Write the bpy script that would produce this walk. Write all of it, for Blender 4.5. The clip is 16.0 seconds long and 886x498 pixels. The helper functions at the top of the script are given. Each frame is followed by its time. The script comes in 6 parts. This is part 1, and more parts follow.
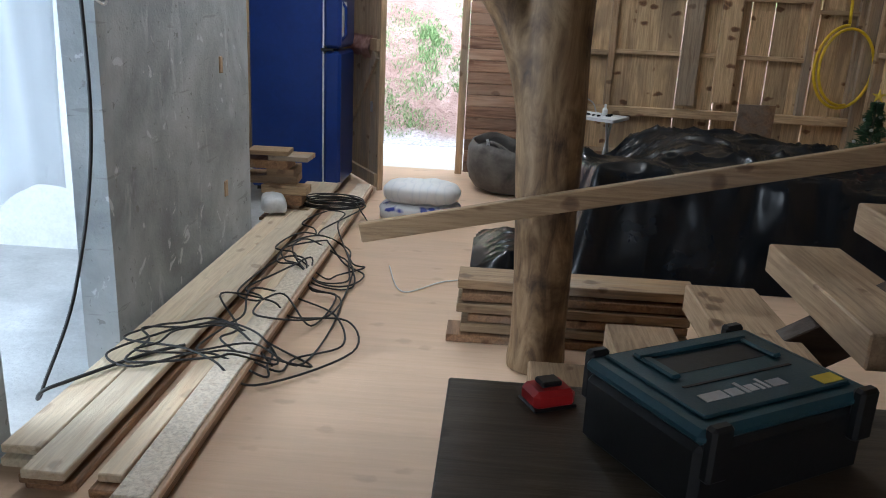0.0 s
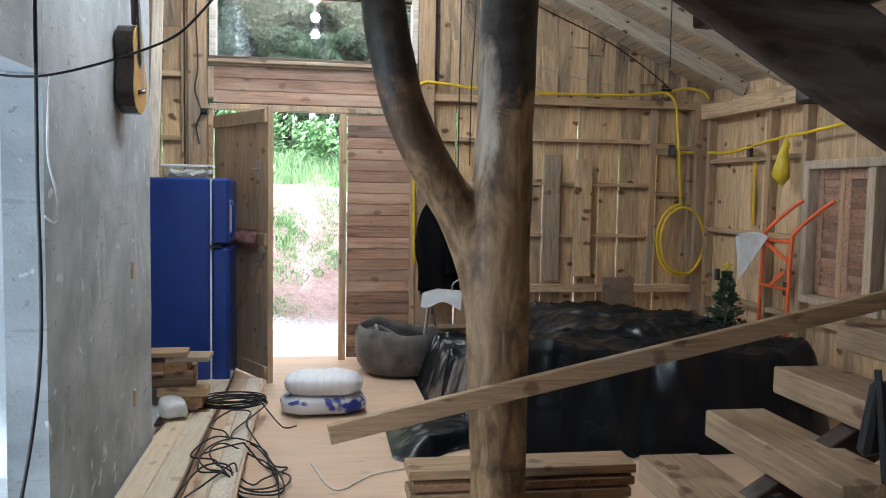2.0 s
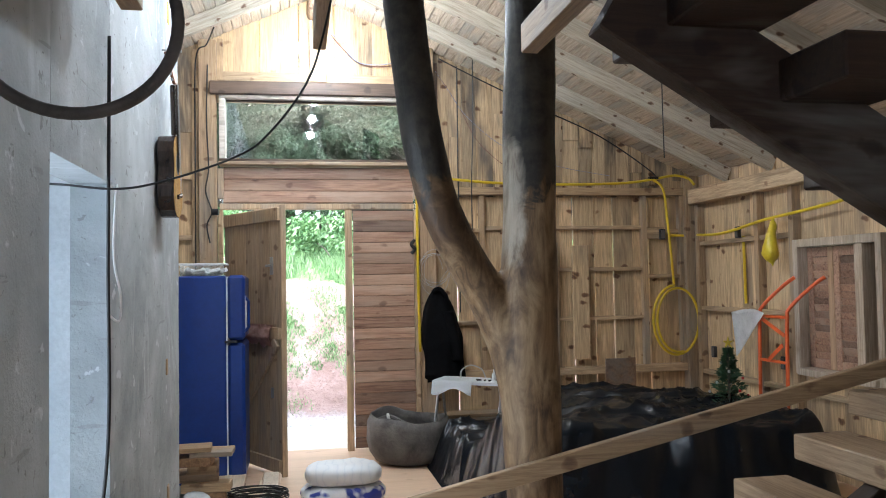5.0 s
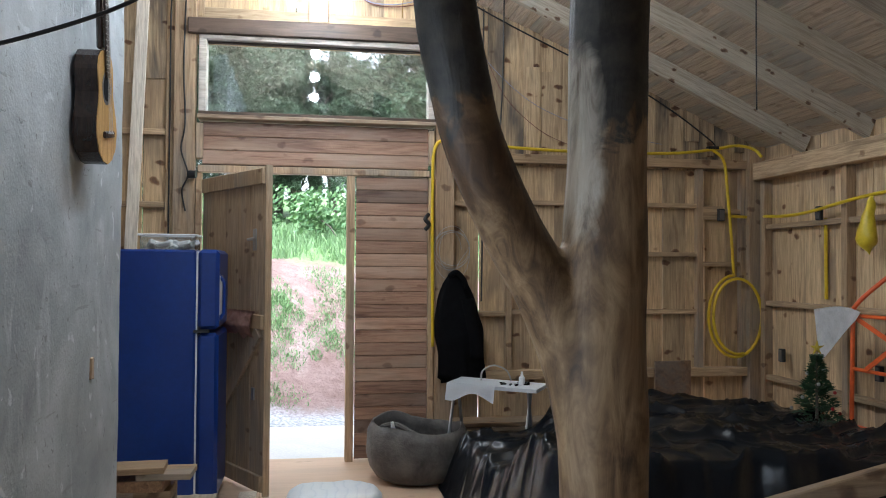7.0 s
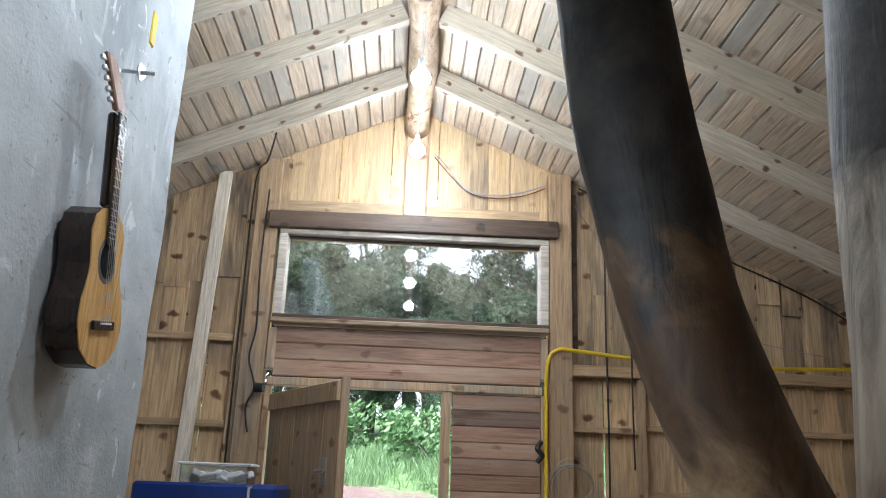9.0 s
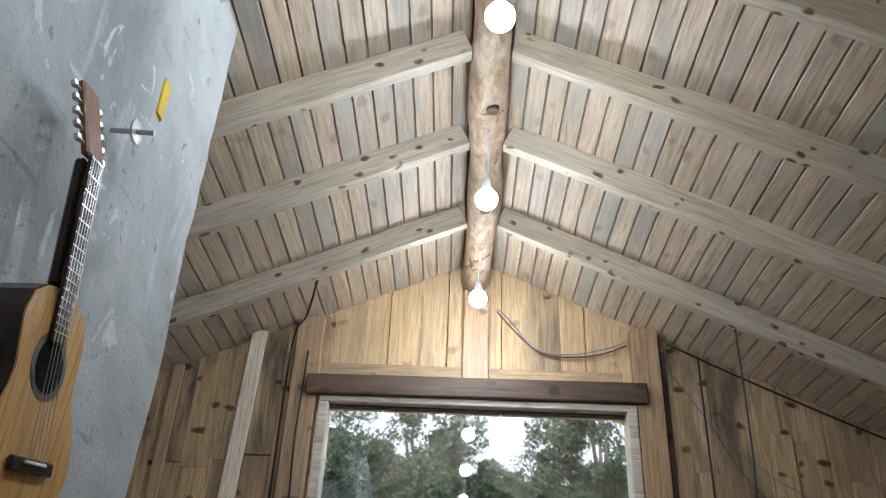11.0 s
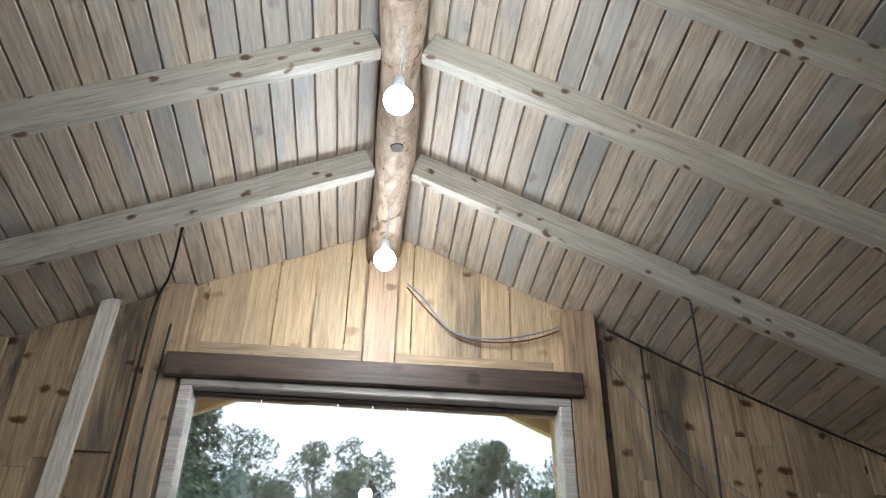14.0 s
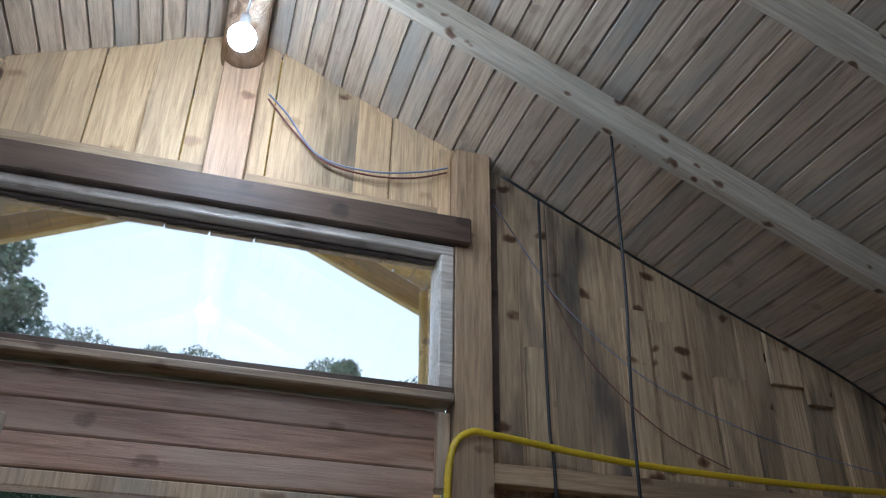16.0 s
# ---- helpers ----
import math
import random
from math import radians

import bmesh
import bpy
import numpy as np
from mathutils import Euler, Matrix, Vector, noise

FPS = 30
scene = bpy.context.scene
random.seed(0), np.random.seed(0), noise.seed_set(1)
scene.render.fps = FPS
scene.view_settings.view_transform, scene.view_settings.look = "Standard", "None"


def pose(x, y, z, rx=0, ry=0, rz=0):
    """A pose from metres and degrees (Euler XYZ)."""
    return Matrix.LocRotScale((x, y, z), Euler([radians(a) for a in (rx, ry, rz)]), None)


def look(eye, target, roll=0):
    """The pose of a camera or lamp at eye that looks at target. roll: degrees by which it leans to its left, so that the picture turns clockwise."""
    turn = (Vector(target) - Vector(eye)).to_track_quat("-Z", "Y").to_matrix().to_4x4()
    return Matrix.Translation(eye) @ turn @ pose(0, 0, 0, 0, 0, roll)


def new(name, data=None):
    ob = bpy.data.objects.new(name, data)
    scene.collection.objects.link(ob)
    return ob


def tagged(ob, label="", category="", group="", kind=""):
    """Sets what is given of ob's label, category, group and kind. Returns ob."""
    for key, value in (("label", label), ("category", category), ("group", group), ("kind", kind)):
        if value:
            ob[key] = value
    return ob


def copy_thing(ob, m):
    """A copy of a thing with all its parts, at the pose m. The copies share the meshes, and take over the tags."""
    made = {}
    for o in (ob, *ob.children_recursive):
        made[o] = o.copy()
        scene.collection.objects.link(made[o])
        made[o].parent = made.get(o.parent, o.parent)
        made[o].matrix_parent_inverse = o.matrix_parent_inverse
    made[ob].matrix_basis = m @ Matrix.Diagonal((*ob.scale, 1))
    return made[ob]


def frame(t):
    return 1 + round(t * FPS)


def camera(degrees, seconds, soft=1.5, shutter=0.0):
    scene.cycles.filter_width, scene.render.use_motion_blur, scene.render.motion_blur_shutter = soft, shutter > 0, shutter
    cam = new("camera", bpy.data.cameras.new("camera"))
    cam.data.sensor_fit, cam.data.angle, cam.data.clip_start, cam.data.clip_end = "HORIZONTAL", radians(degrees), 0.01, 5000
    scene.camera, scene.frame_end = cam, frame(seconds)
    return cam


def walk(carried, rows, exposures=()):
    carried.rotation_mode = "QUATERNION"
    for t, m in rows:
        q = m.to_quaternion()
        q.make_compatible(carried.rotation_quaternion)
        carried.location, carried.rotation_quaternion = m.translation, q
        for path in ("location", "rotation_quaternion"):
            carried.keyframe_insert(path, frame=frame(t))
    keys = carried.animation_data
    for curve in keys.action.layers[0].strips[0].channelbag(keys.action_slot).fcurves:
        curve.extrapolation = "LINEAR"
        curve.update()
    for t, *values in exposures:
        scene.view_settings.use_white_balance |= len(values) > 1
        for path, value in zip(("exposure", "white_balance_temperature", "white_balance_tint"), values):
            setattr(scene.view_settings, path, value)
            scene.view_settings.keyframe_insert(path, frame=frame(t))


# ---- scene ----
cam = camera(57.6, 16.0, soft=1.0)
PATH = [
    (0, (0.518, 0.053, 1.41), (0.408, 1.964, 0.832), 2.8),
    (0.5, (0.386, 0.183, 1.415), (0.371, 2.124, 0.934), 1.9),
    (1, (0.244, 0.215, 1.455), (0.357, 2.176, 1.078), 1.6),
    (1.5, (0.084, 0.154, 1.464), (0.304, 2.127, 1.218), 1.2),
    (2, (0.008, -0.027, 1.488), (0.314, 1.945, 1.346), 1.0),
    (2.5, (-0.06, -0.154, 1.499), (0.311, 1.81, 1.441), 0.3),
    (3, (-0.145, -0.207, 1.505), (0.263, 1.75, 1.512), -0.4),
    (3.5, (-0.23, -0.266, 1.5), (0.199, 1.687, 1.54), -0.5),
    (4, (-0.267, -0.311, 1.494), (0.153, 1.644, 1.564), -0.5),
    (4.2, (-0.267, -0.318, 1.497), (0.144, 1.637, 1.578), -0.7),
    (6.5, (-0.159, 0.562, 1.455), (0.133, 2.539, 1.527), -0.5),
    (7, (-0.109, 0.933, 1.466), (0.224, 2.904, 1.509), 0.4),
    (7.5, (-0.08, 1.224, 1.445), (0.283, 3.19, 1.496), 1.0),
    (8, (-0.089, 1.524, 1.477), (0.218, 3.496, 1.613), 0.7),
    (8.5, (-0.056, 1.789, 1.524), (0.136, 3.753, 1.85), 1.7),
    (9, (-0.055, 1.97, 1.575), (0.026, 3.886, 2.142), 2.1),
    (9.5, (-0.113, 2.216, 1.637), (-0.104, 4.062, 2.407), 2.3),
    (10, (-0.122, 2.45, 1.628), (-0.159, 4.241, 2.518), 2.9),
    (12.5, (-0.16, 3.13, 1.594), (-0.205, 4.781, 2.721), 2.5),
    (13, (-0.079, 3.333, 1.611), (-0.095, 4.96, 2.775), 2.7),
    (13.5, (-0.059, 3.428, 1.617), (-0.003, 5.055, 2.779), 1.9),
    (14, (-0.067, 3.622, 1.639), (0.088, 5.269, 2.763), 1.1),
    (14.5, (-0.021, 3.845, 1.593), (0.228, 5.509, 2.674), 0.9),
    (15, (0.088, 4.029, 1.599), (0.409, 5.696, 2.657), 1.4),
    (15.5, (0.057, 4.221, 1.603), (0.47, 5.891, 2.623), 1.4),
    (16, (0.041, 4.437, 1.606), (0.539, 6.097, 2.605), 1.1),
]
EXPOSURES = [(0.0, 1.9, 5700, 7), (2.0, 2.15, 5700, 7), (4.2, 2.3, 5700, 7), (7.0, 1.72, 5650, 7), (8.5, 1.68, 5600, 7), (9.5, 1.14, 5900, 8), (12.5, 0.71, 5950, 8), (14.5, 0.74, 5450, 7), (16.0, 0.62, 5050, 7)]
walk(cam, [(t, look(eye, target, roll)) for t, eye, target, roll in PATH], EXPOSURES)

# ---------------------------------------------------------------- light
world = bpy.data.worlds.new("sky")
scene.world = world
world.use_nodes = True
wn, wl = world.node_tree.nodes, world.node_tree.links
wn.clear()
sky = wn.new("ShaderNodeTexSky")
sky.sky_type = "NISHITA"
sky.sun_disc = False
sky.sun_elevation, sky.sun_rotation = radians(58), radians(200)
sky.dust_density, sky.air_density = 5.0, 1.0
pale = wn.new("ShaderNodeHueSaturation")
pale.inputs["Saturation"].default_value = 0.12
bg = wn.new("ShaderNodeBackground")
bg.inputs["Strength"].default_value = 0.31
wo = wn.new("ShaderNodeOutputWorld")
wl.new(sky.outputs[0], pale.inputs["Color"])
wl.new(pale.outputs[0], bg.inputs["Color"])
wl.new(bg.outputs[0], wo.inputs["Surface"])

sun = new("sun", bpy.data.lights.new("sun", "SUN"))
sun.data.energy, sun.data.angle, sun.data.color = 1.1, radians(25), (1.0, 0.97, 0.93)
sun.matrix_world = look((0, 0, 20), (3, 8, 0))


def daylight_area(name, at, to, w, h, watts):
    lamp = new(name, bpy.data.lights.new(name, "AREA"))
    lamp.data.shape, lamp.data.size, lamp.data.size_y = "RECTANGLE", w, h
    lamp.data.energy, lamp.data.color = watts, (0.86, 0.93, 1.0)
    lamp.matrix_world = look(at, to)


# west window of the side room; unseen fill lamp added behind the start of the walk
daylight_area("side_room_window_light", (-3.45, 1.6, 1.5), (-1.0, 1.9, 1.2), 1.6, 1.2, 64)
daylight_area("south_fill_light", (-0.4, -3.4, 1.75), (-0.4, 2.6, 1.2), 1.6, 0.9, 5.0)

# ---------------------------------------------------------------- building helpers
ORIGIN = {}


def thing(name, at, label, category, group="", kind=""):
    ob = new(name)
    ob.location = at
    ob.empty_display_size = 0.1
    ORIGIN[ob.name] = Vector(at)
    return tagged(ob, label, category, group, kind)


def part(name, bm, material, parent=None, label="", smooth=False):
    """Link a bmesh, given in world metres, as one mesh under parent."""
    o = ORIGIN[parent.name] if parent else Vector((0, 0, 0))
    bmesh.ops.recalc_face_normals(bm, faces=bm.faces)
    if o.length:
        bmesh.ops.translate(bm, verts=bm.verts, vec=-o)
    me = bpy.data.meshes.new(name)
    bm.to_mesh(me)
    bm.free()
    me.materials.append(material)
    if smooth:
        me.polygons.foreach_set("use_smooth", [True] * len(me.polygons))
    ob = new(name, me)
    if parent:
        ob.parent = parent
        ORIGIN[ob.name] = o
        if parent.type == "MESH":
            ob.location = (0, 0, 0)
    else:
        ORIGIN[ob.name] = Vector((0, 0, 0))
    if label:
        ob["label"] = label
    return ob


def solo(name, bm, material, at, label, category, group="", kind="", smooth=False):
    """A top-level thing of one mesh, with its origin at its base."""
    ob = part(name, bm, material, None, "", smooth)
    at = Vector(at)
    ob.data.transform(Matrix.Translation(-at))
    ob.location = at
    ORIGIN[ob.name] = at
    return tagged(ob, label, category, group, kind)


def box(x0, x1, y0, y1, z0, z1, bevel=0.0, bm=None, m=None):
    bm = bm or bmesh.new()
    mat = Matrix.Translation(((x0 + x1) / 2, (y0 + y1) / 2, (z0 + z1) / 2)) @ Matrix.Diagonal((x1 - x0, y1 - y0, z1 - z0, 1))
    if m is not None:
        mat = m @ mat
    r = bmesh.ops.create_cube(bm, size=1, matrix=mat)
    if bevel:
        es = list({e for v in r["verts"] for e in v.link_edges})
        bmesh.ops.bevel(bm, geom=es, offset=bevel, segments=1, affect="EDGES")
    return bm


def beam(a, b, w, h, bevel=0.004, bm=None, up=(0, 0, 1)):
    """A squared timber from a to b, w wide and h high."""
    a, b = Vector(a), Vector(b)
    d = (b - a)
    x = d.normalized()
    y = Vector(up).cross(x).normalized()
    z = x.cross(y)
    m = Matrix((x, y, z)).transposed().to_4x4()
    m.translation = (a + b) / 2
    return box(-d.length / 2, d.length / 2, -w / 2, w / 2, -h / 2, h / 2, bevel, bm, m)


def tube(points, radii, seg=8, bm=None, closed=False, wob=0.0):
    """A round tube along points."""
    bm = bm or bmesh.new()
    pts = [Vector(p) for p in points]
    n = len(pts)
    if not hasattr(radii, "__len__"):
        radii = [radii] * n
    rings = []
    side = None
    for i, p in enumerate(pts):
        if closed:
            t = (pts[(i + 1) % n] - pts[i - 1]).normalized()
        else:
            t = (pts[min(i + 1, n - 1)] - pts[max(i - 1, 0)]).normalized()
        if side is None:
            side = t.orthogonal().normalized()
        side = (side - t * side.dot(t)).normalized()
        up = t.cross(side)
        ring = []
        for k in range(seg):
            a = 2 * math.pi * k / seg
            d = side * math.cos(a) + up * math.sin(a)
            r = radii[i]
            if wob:
                r *= 1 + wob * noise.noise(p * 3 + d * 1.1)
            ring.append(bm.verts.new(p + d * r))
        rings.append(ring)
    for i in range(n if closed else n - 1):
        r0, r1 = rings[i], rings[(i + 1) % n]
        for k in range(seg):
            bm.faces.new((r0[k], r0[(k + 1) % seg], r1[(k + 1) % seg], r1[k]))
    if not closed:
        bm.faces.new(rings[0][::-1])
        bm.faces.new(rings[-1])
    return bm


def curve_points(ctrl, per=8, closed=False):
    """Catmull-Rom points through ctrl."""
    c = [Vector(p) for p in ctrl]
    n = len(c)
    out = []
    for i in range(n if closed else n - 1):
        p0 = c[(i - 1) % n] if closed or i > 0 else c[i]
        p1, p2 = c[i], c[(i + 1) % n]
        p3 = c[(i + 2) % n] if closed or i + 2 < n else p2
        for k in range(per):
            t = k / per
            out.append(0.5 * ((2 * p1) + (p2 - p0) * t + (2 * p0 - 5 * p1 + 4 * p2 - p3) * t * t + (3 * p1 - p0 - 3 * p2 + p3) * t ** 3))
    if not closed:
        out.append(c[-1])
    return out


def poly_prism(outline, y0, y1, bm=None):
    """Extrude an (x, z) outline from y0 to y1."""
    bm = bm or bmesh.new()
    a = [bm.verts.new((x, y0, z)) for x, z in outline]
    b = [bm.verts.new((x, y1, z)) for x, z in outline]
    bm.faces.new(a)
    bm.faces.new(b[::-1])
    n = len(a)
    for i in range(n):
        bm.faces.new((a[i], b[i], b[(i + 1) % n], a[(i + 1) % n]))
    return bm


# ---------------------------------------------------------------- materials
def base_mat(name, rough=0.6, metal=0.0):
    m = bpy.data.materials.new(name)
    m.use_nodes = True
    nt = m.node_tree
    b = nt.nodes["Principled BSDF"]
    b.inputs["Roughness"].default_value = rough
    b.inputs["Metallic"].default_value = metal
    return m, nt, b


def ramp_node(nt, fac, stops):
    r = nt.nodes.new("ShaderNodeValToRGB")
    e = r.color_ramp.elements
    while len(e) < len(stops):
        e.new(0.5)
    for k, (p, c) in enumerate(stops):
        e[k].position, e[k].color = p, (*c, 1)
    nt.links.new(fac, r.inputs[0])
    return r.outputs[0]


def mixc(nt, mode, fac, a, b):
    n = nt.nodes.new("ShaderNodeMix")
    n.data_type, n.blend_type = "RGBA", mode
    if hasattr(fac, "node"):
        nt.links.new(fac, n.inputs[0])
    else:
        n.inputs[0].default_value = fac
    for k, v in ((6, a), (7, b)):
        if hasattr(v, "node"):
            nt.links.new(v, n.inputs[k])
        else:
            n.inputs[k].default_value = (*v, 1)
    return n.outputs[2]


def coords(nt, scale=(1, 1, 1), rnd="object"):
    """Object coordinates, moved by a random amount from piece to piece."""
    tc = nt.nodes.new("ShaderNodeTexCoord")
    if rnd == "island":
        ran = nt.nodes.new("ShaderNodeNewGeometry").outputs["Random Per Island"]
    else:
        ran = nt.nodes.new("ShaderNodeObjectInfo").outputs["Random"]
    mul = nt.nodes.new("ShaderNodeVectorMath")
    mul.operation = "MULTIPLY_ADD"
    nt.links.new(ran, mul.inputs[0])
    mul.inputs[1].default_value = (37.0, 23.0, 41.0)
    nt.links.new(tc.outputs["Object"], mul.inputs[2])
    mp = nt.nodes.new("ShaderNodeMapping")
    mp.inputs["Scale"].default_value = scale
    nt.links.new(mul.outputs[0], mp.inputs[0])
    return mp.outputs[0], mul.outputs[0], ran


def tex_noise(nt, vec, scale, detail=5, rough=0.6, dist=0.0):
    n = nt.nodes.new("ShaderNodeTexNoise")
    n.inputs["Scale"].default_value = scale
    n.inputs["Detail"].default_value = detail
    n.inputs["Roughness"].default_value = rough
    n.inputs["Distortion"].default_value = dist
    nt.links.new(vec, n.inputs["Vector"])
    return n.outputs[0]


def bump(nt, b, height, strength, dist=0.01):
    n = nt.nodes.new("ShaderNodeBump")
    n.inputs["Strength"].default_value = strength
    n.inputs["Distance"].default_value = dist
    nt.links.new(height, n.inputs["Height"])
    nt.links.new(n.outputs[0], b.inputs["Normal"])


def wood(name, light, dark, axis="z", rough=0.65, rnd="object", spread=0.35, stain=(0.25, 0.24, 0.22), stain_amt=0.5, knots=0.65, grain=22.0, kscale=1.0, streak=0.66):
    m, nt, b = base_mat(name, rough)
    sc = {"x": (0.06, 1, 1), "y": (1, 0.06, 1), "z": (1, 1, 0.06)}[axis]
    vec, raw, ran = coords(nt, sc, rnd)
    fine = tex_noise(nt, vec, grain * 3.2, 6, 0.7, 0.6)
    rings = tex_noise(nt, vec, grain * 0.55, 3, 0.5, 2.2)
    c = ramp_node(nt, rings, [(0.30, dark), (0.48, light), (0.62, tuple(0.5 * (p + q) for p, q in zip(light, dark))), (0.75, light)])
    c = mixc(nt, "MULTIPLY", streak, c, ramp_node(nt, fine, [(0.33, (0.42, 0.36, 0.31)), (0.58, (1, 1, 1))]))
    # weathered and stained streaks
    sc2 = {"x": (0.25, 1, 1), "y": (1, 0.25, 1), "z": (1, 1, 0.25)}[axis]
    mp = nt.nodes.new("ShaderNodeMapping")
    mp.inputs["Scale"].default_value = sc2
    nt.links.new(raw, mp.inputs[0])
    big = tex_noise(nt, mp.outputs[0], 3.5, 4, 0.6, 0.4)
    k = nt.nodes.new("ShaderNodeMapRange")
    k.inputs[1].default_value, k.inputs[2].default_value = 0.5, 0.64
    k.inputs[3].default_value, k.inputs[4].default_value = 0.0, stain_amt
    nt.links.new(big, k.inputs[0])
    c = mixc(nt, "MIX", k.outputs[0], c, stain)
    if knots:
        mk = nt.nodes.new("ShaderNodeMapping")
        mk.inputs["Scale"].default_value = [kscale * q for q in {"x": (4.5, 7, 7), "y": (7, 4.5, 7), "z": (4.6, 4.6, 8)}[axis]]
        wb = nt.nodes.new("ShaderNodeVectorMath")
        wb.operation = "MULTIPLY_ADD"
        wn2 = nt.nodes.new("ShaderNodeTexNoise")
        wn2.inputs["Scale"].default_value = 14.0
        nt.links.new(raw, wn2.inputs["Vector"])
        nt.links.new(wn2.outputs["Color"], wb.inputs[0])
        wb.inputs[1].default_value = (0.06, 0.06, 0.06)
        nt.links.new(raw, wb.inputs[2])
        nt.links.new(wb.outputs[0], mk.inputs[0])
        v = nt.nodes.new("ShaderNodeTexVoronoi")
        v.inputs["Scale"].default_value = 1.0
        nt.links.new(mk.outputs[0], v.inputs["Vector"])
        kr = ramp_node(nt, v.outputs["Distance"], [(0.07, (0.16, 0.08, 0.05)), (0.13, (0.35, 0.22, 0.15)), (0.20, (1, 1, 1))])
        c = mixc(nt, "MULTIPLY", knots, c, kr)
    # tone from piece to piece
    pr = ramp_node(nt, ran, [(0.0, (1 - spread, 1 - spread, 1 - spread)), (0.35, (1, 0.96, 0.9)), (0.7, (1 - spread * 0.5, 1 - spread * 0.55, 1 - spread * 0.6)), (1.0, (1.12, 1.1, 1.06))])
    c = mixc(nt, "MULTIPLY", 1.0, c, pr)
    nt.links.new(c, b.inputs["Base Color"])
    bump(nt, b, fine, 0.5, 0.004)
    return m


def mottled(name, a, c2, scale=4.0, rough=0.6, metal=0.0, bmp=0.2, bscale=40.0, rough2=None, bdist=0.01):
    m, nt, b = base_mat(name, rough, metal)
    vec, raw, ran = coords(nt)
    big = tex_noise(nt, vec, scale, 6, 0.62, 0.5)
    fine = tex_noise(nt, vec, bscale, 4, 0.6)
    c = ramp_node(nt, big, [(0.3, a), (0.7, c2)])
    c = mixc(nt, "MULTIPLY", 0.4, c, ramp_node(nt, fine, [(0.3, (0.7, 0.7, 0.7)), (0.65, (1, 1, 1))]))
    nt.links.new(c, b.inputs["Base Color"])
    if bmp:
        bump(nt, b, fine, bmp, bdist)
    return m


def concrete():
    m, nt, b = base_mat("concrete_render", 0.85)
    vec, raw, ran = coords(nt)
    big = tex_noise(nt, vec, 1.3, 6, 0.6, 0.7)
    mid = tex_noise(nt, vec, 6.0, 5, 0.6, 0.3)
    fine = tex_noise(nt, vec, 70.0, 3, 0.6)
    c = ramp_node(nt, big, [(0.30, (0.25, 0.27, 0.285)), (0.5, (0.41, 0.44, 0.455)), (0.70, (0.55, 0.58, 0.60))])
    c = mixc(nt, "MULTIPLY", 0.5, c, ramp_node(nt, mid, [(0.35, (0.75, 0.76, 0.76)), (0.6, (1, 1, 1))]))
    # pale smears of filler and vertical runs
    mp = nt.nodes.new("ShaderNodeMapping")
    mp.inputs["Scale"].default_value = (1, 5.0, 1.2)
    nt.links.new(raw, mp.inputs[0])
    run = tex_noise(nt, mp.outputs[0], 1.6, 4, 0.6, 0.5)
    k = nt.nodes.new("ShaderNodeMapRange")
    k.inputs[1].default_value, k.inputs[2].default_value, k.inputs[4].default_value = 0.6, 0.72, 0.6
    nt.links.new(run, k.inputs[0])
    c = mixc(nt, "MIX", k.outputs[0], c, (0.60, 0.63, 0.65))
    # flaked filler, dark pits and trowel scratches
    fl = nt.nodes.new("ShaderNodeMapRange")
    fl.inputs[1].default_value, fl.inputs[2].default_value, fl.inputs[4].default_value = 0.64, 0.67, 0.8
    nt.links.new(tex_noise(nt, vec, 5.5, 6, 0.55, 1.4), fl.inputs[0])
    c = mixc(nt, "MIX", fl.outputs[0], c, (0.63, 0.66, 0.68))
    pit = nt.nodes.new("ShaderNodeMapRange")
    pit.inputs[1].default_value, pit.inputs[2].default_value, pit.inputs[4].default_value = 0.66, 0.70, 0.75
    nt.links.new(tex_noise(nt, vec, 26.0, 3, 0.5, 0.8), pit.inputs[0])
    c = mixc(nt, "MIX", pit.outputs[0], c, (0.22, 0.225, 0.22))
    ms = nt.nodes.new("ShaderNodeMapping")
    ms.inputs["Scale"].default_value = (1, 1.0, 9.0)
    ms.inputs["Rotation"].default_value = (0.9, 0, 0)
    nt.links.new(raw, ms.inputs[0])
    sc = nt.nodes.new("ShaderNodeMapRange")
    sc.inputs[1].default_value, sc.inputs[2].default_value, sc.inputs[4].default_value = 0.67, 0.70, 0.6
    nt.links.new(tex_noise(nt, ms.outputs[0], 3.2, 3, 0.5, 0.3), sc.inputs[0])
    c = mixc(nt, "MIX", sc.outputs[0], c, (0.27, 0.275, 0.275))
    nt.links.new(c, b.inputs["Base Color"])
    bump(nt, b, mixc(nt, "ADD", 0.4, mid, fine), 0.55, 0.011)
    return m


def plain(name, col, rough=0.5, metal=0.0):
    return mottled(name, tuple(0.85 * v for v in col), tuple(min(1, 1.1 * v) for v in col), 9.0, rough, metal, 0.05, 60.0)


def glass(name):
    m, nt, b = base_mat(name, 0.02)
    b.inputs["Base Color"].default_value = (0.96, 0.98, 0.97, 1)
    b.inputs["Transmission Weight"].default_value = 1.0
    b.inputs["IOR"].default_value = 2.2
    return m


def glow(name, col, strength):
    m, nt, b = base_mat(name, 0.4)
    b.inputs["Base Color"].default_value = (0.9, 0.9, 0.9, 1)
    b.inputs["Emission Color"].default_value = (*col, 1)
    b.inputs["Emission Strength"].default_value = strength
    return m


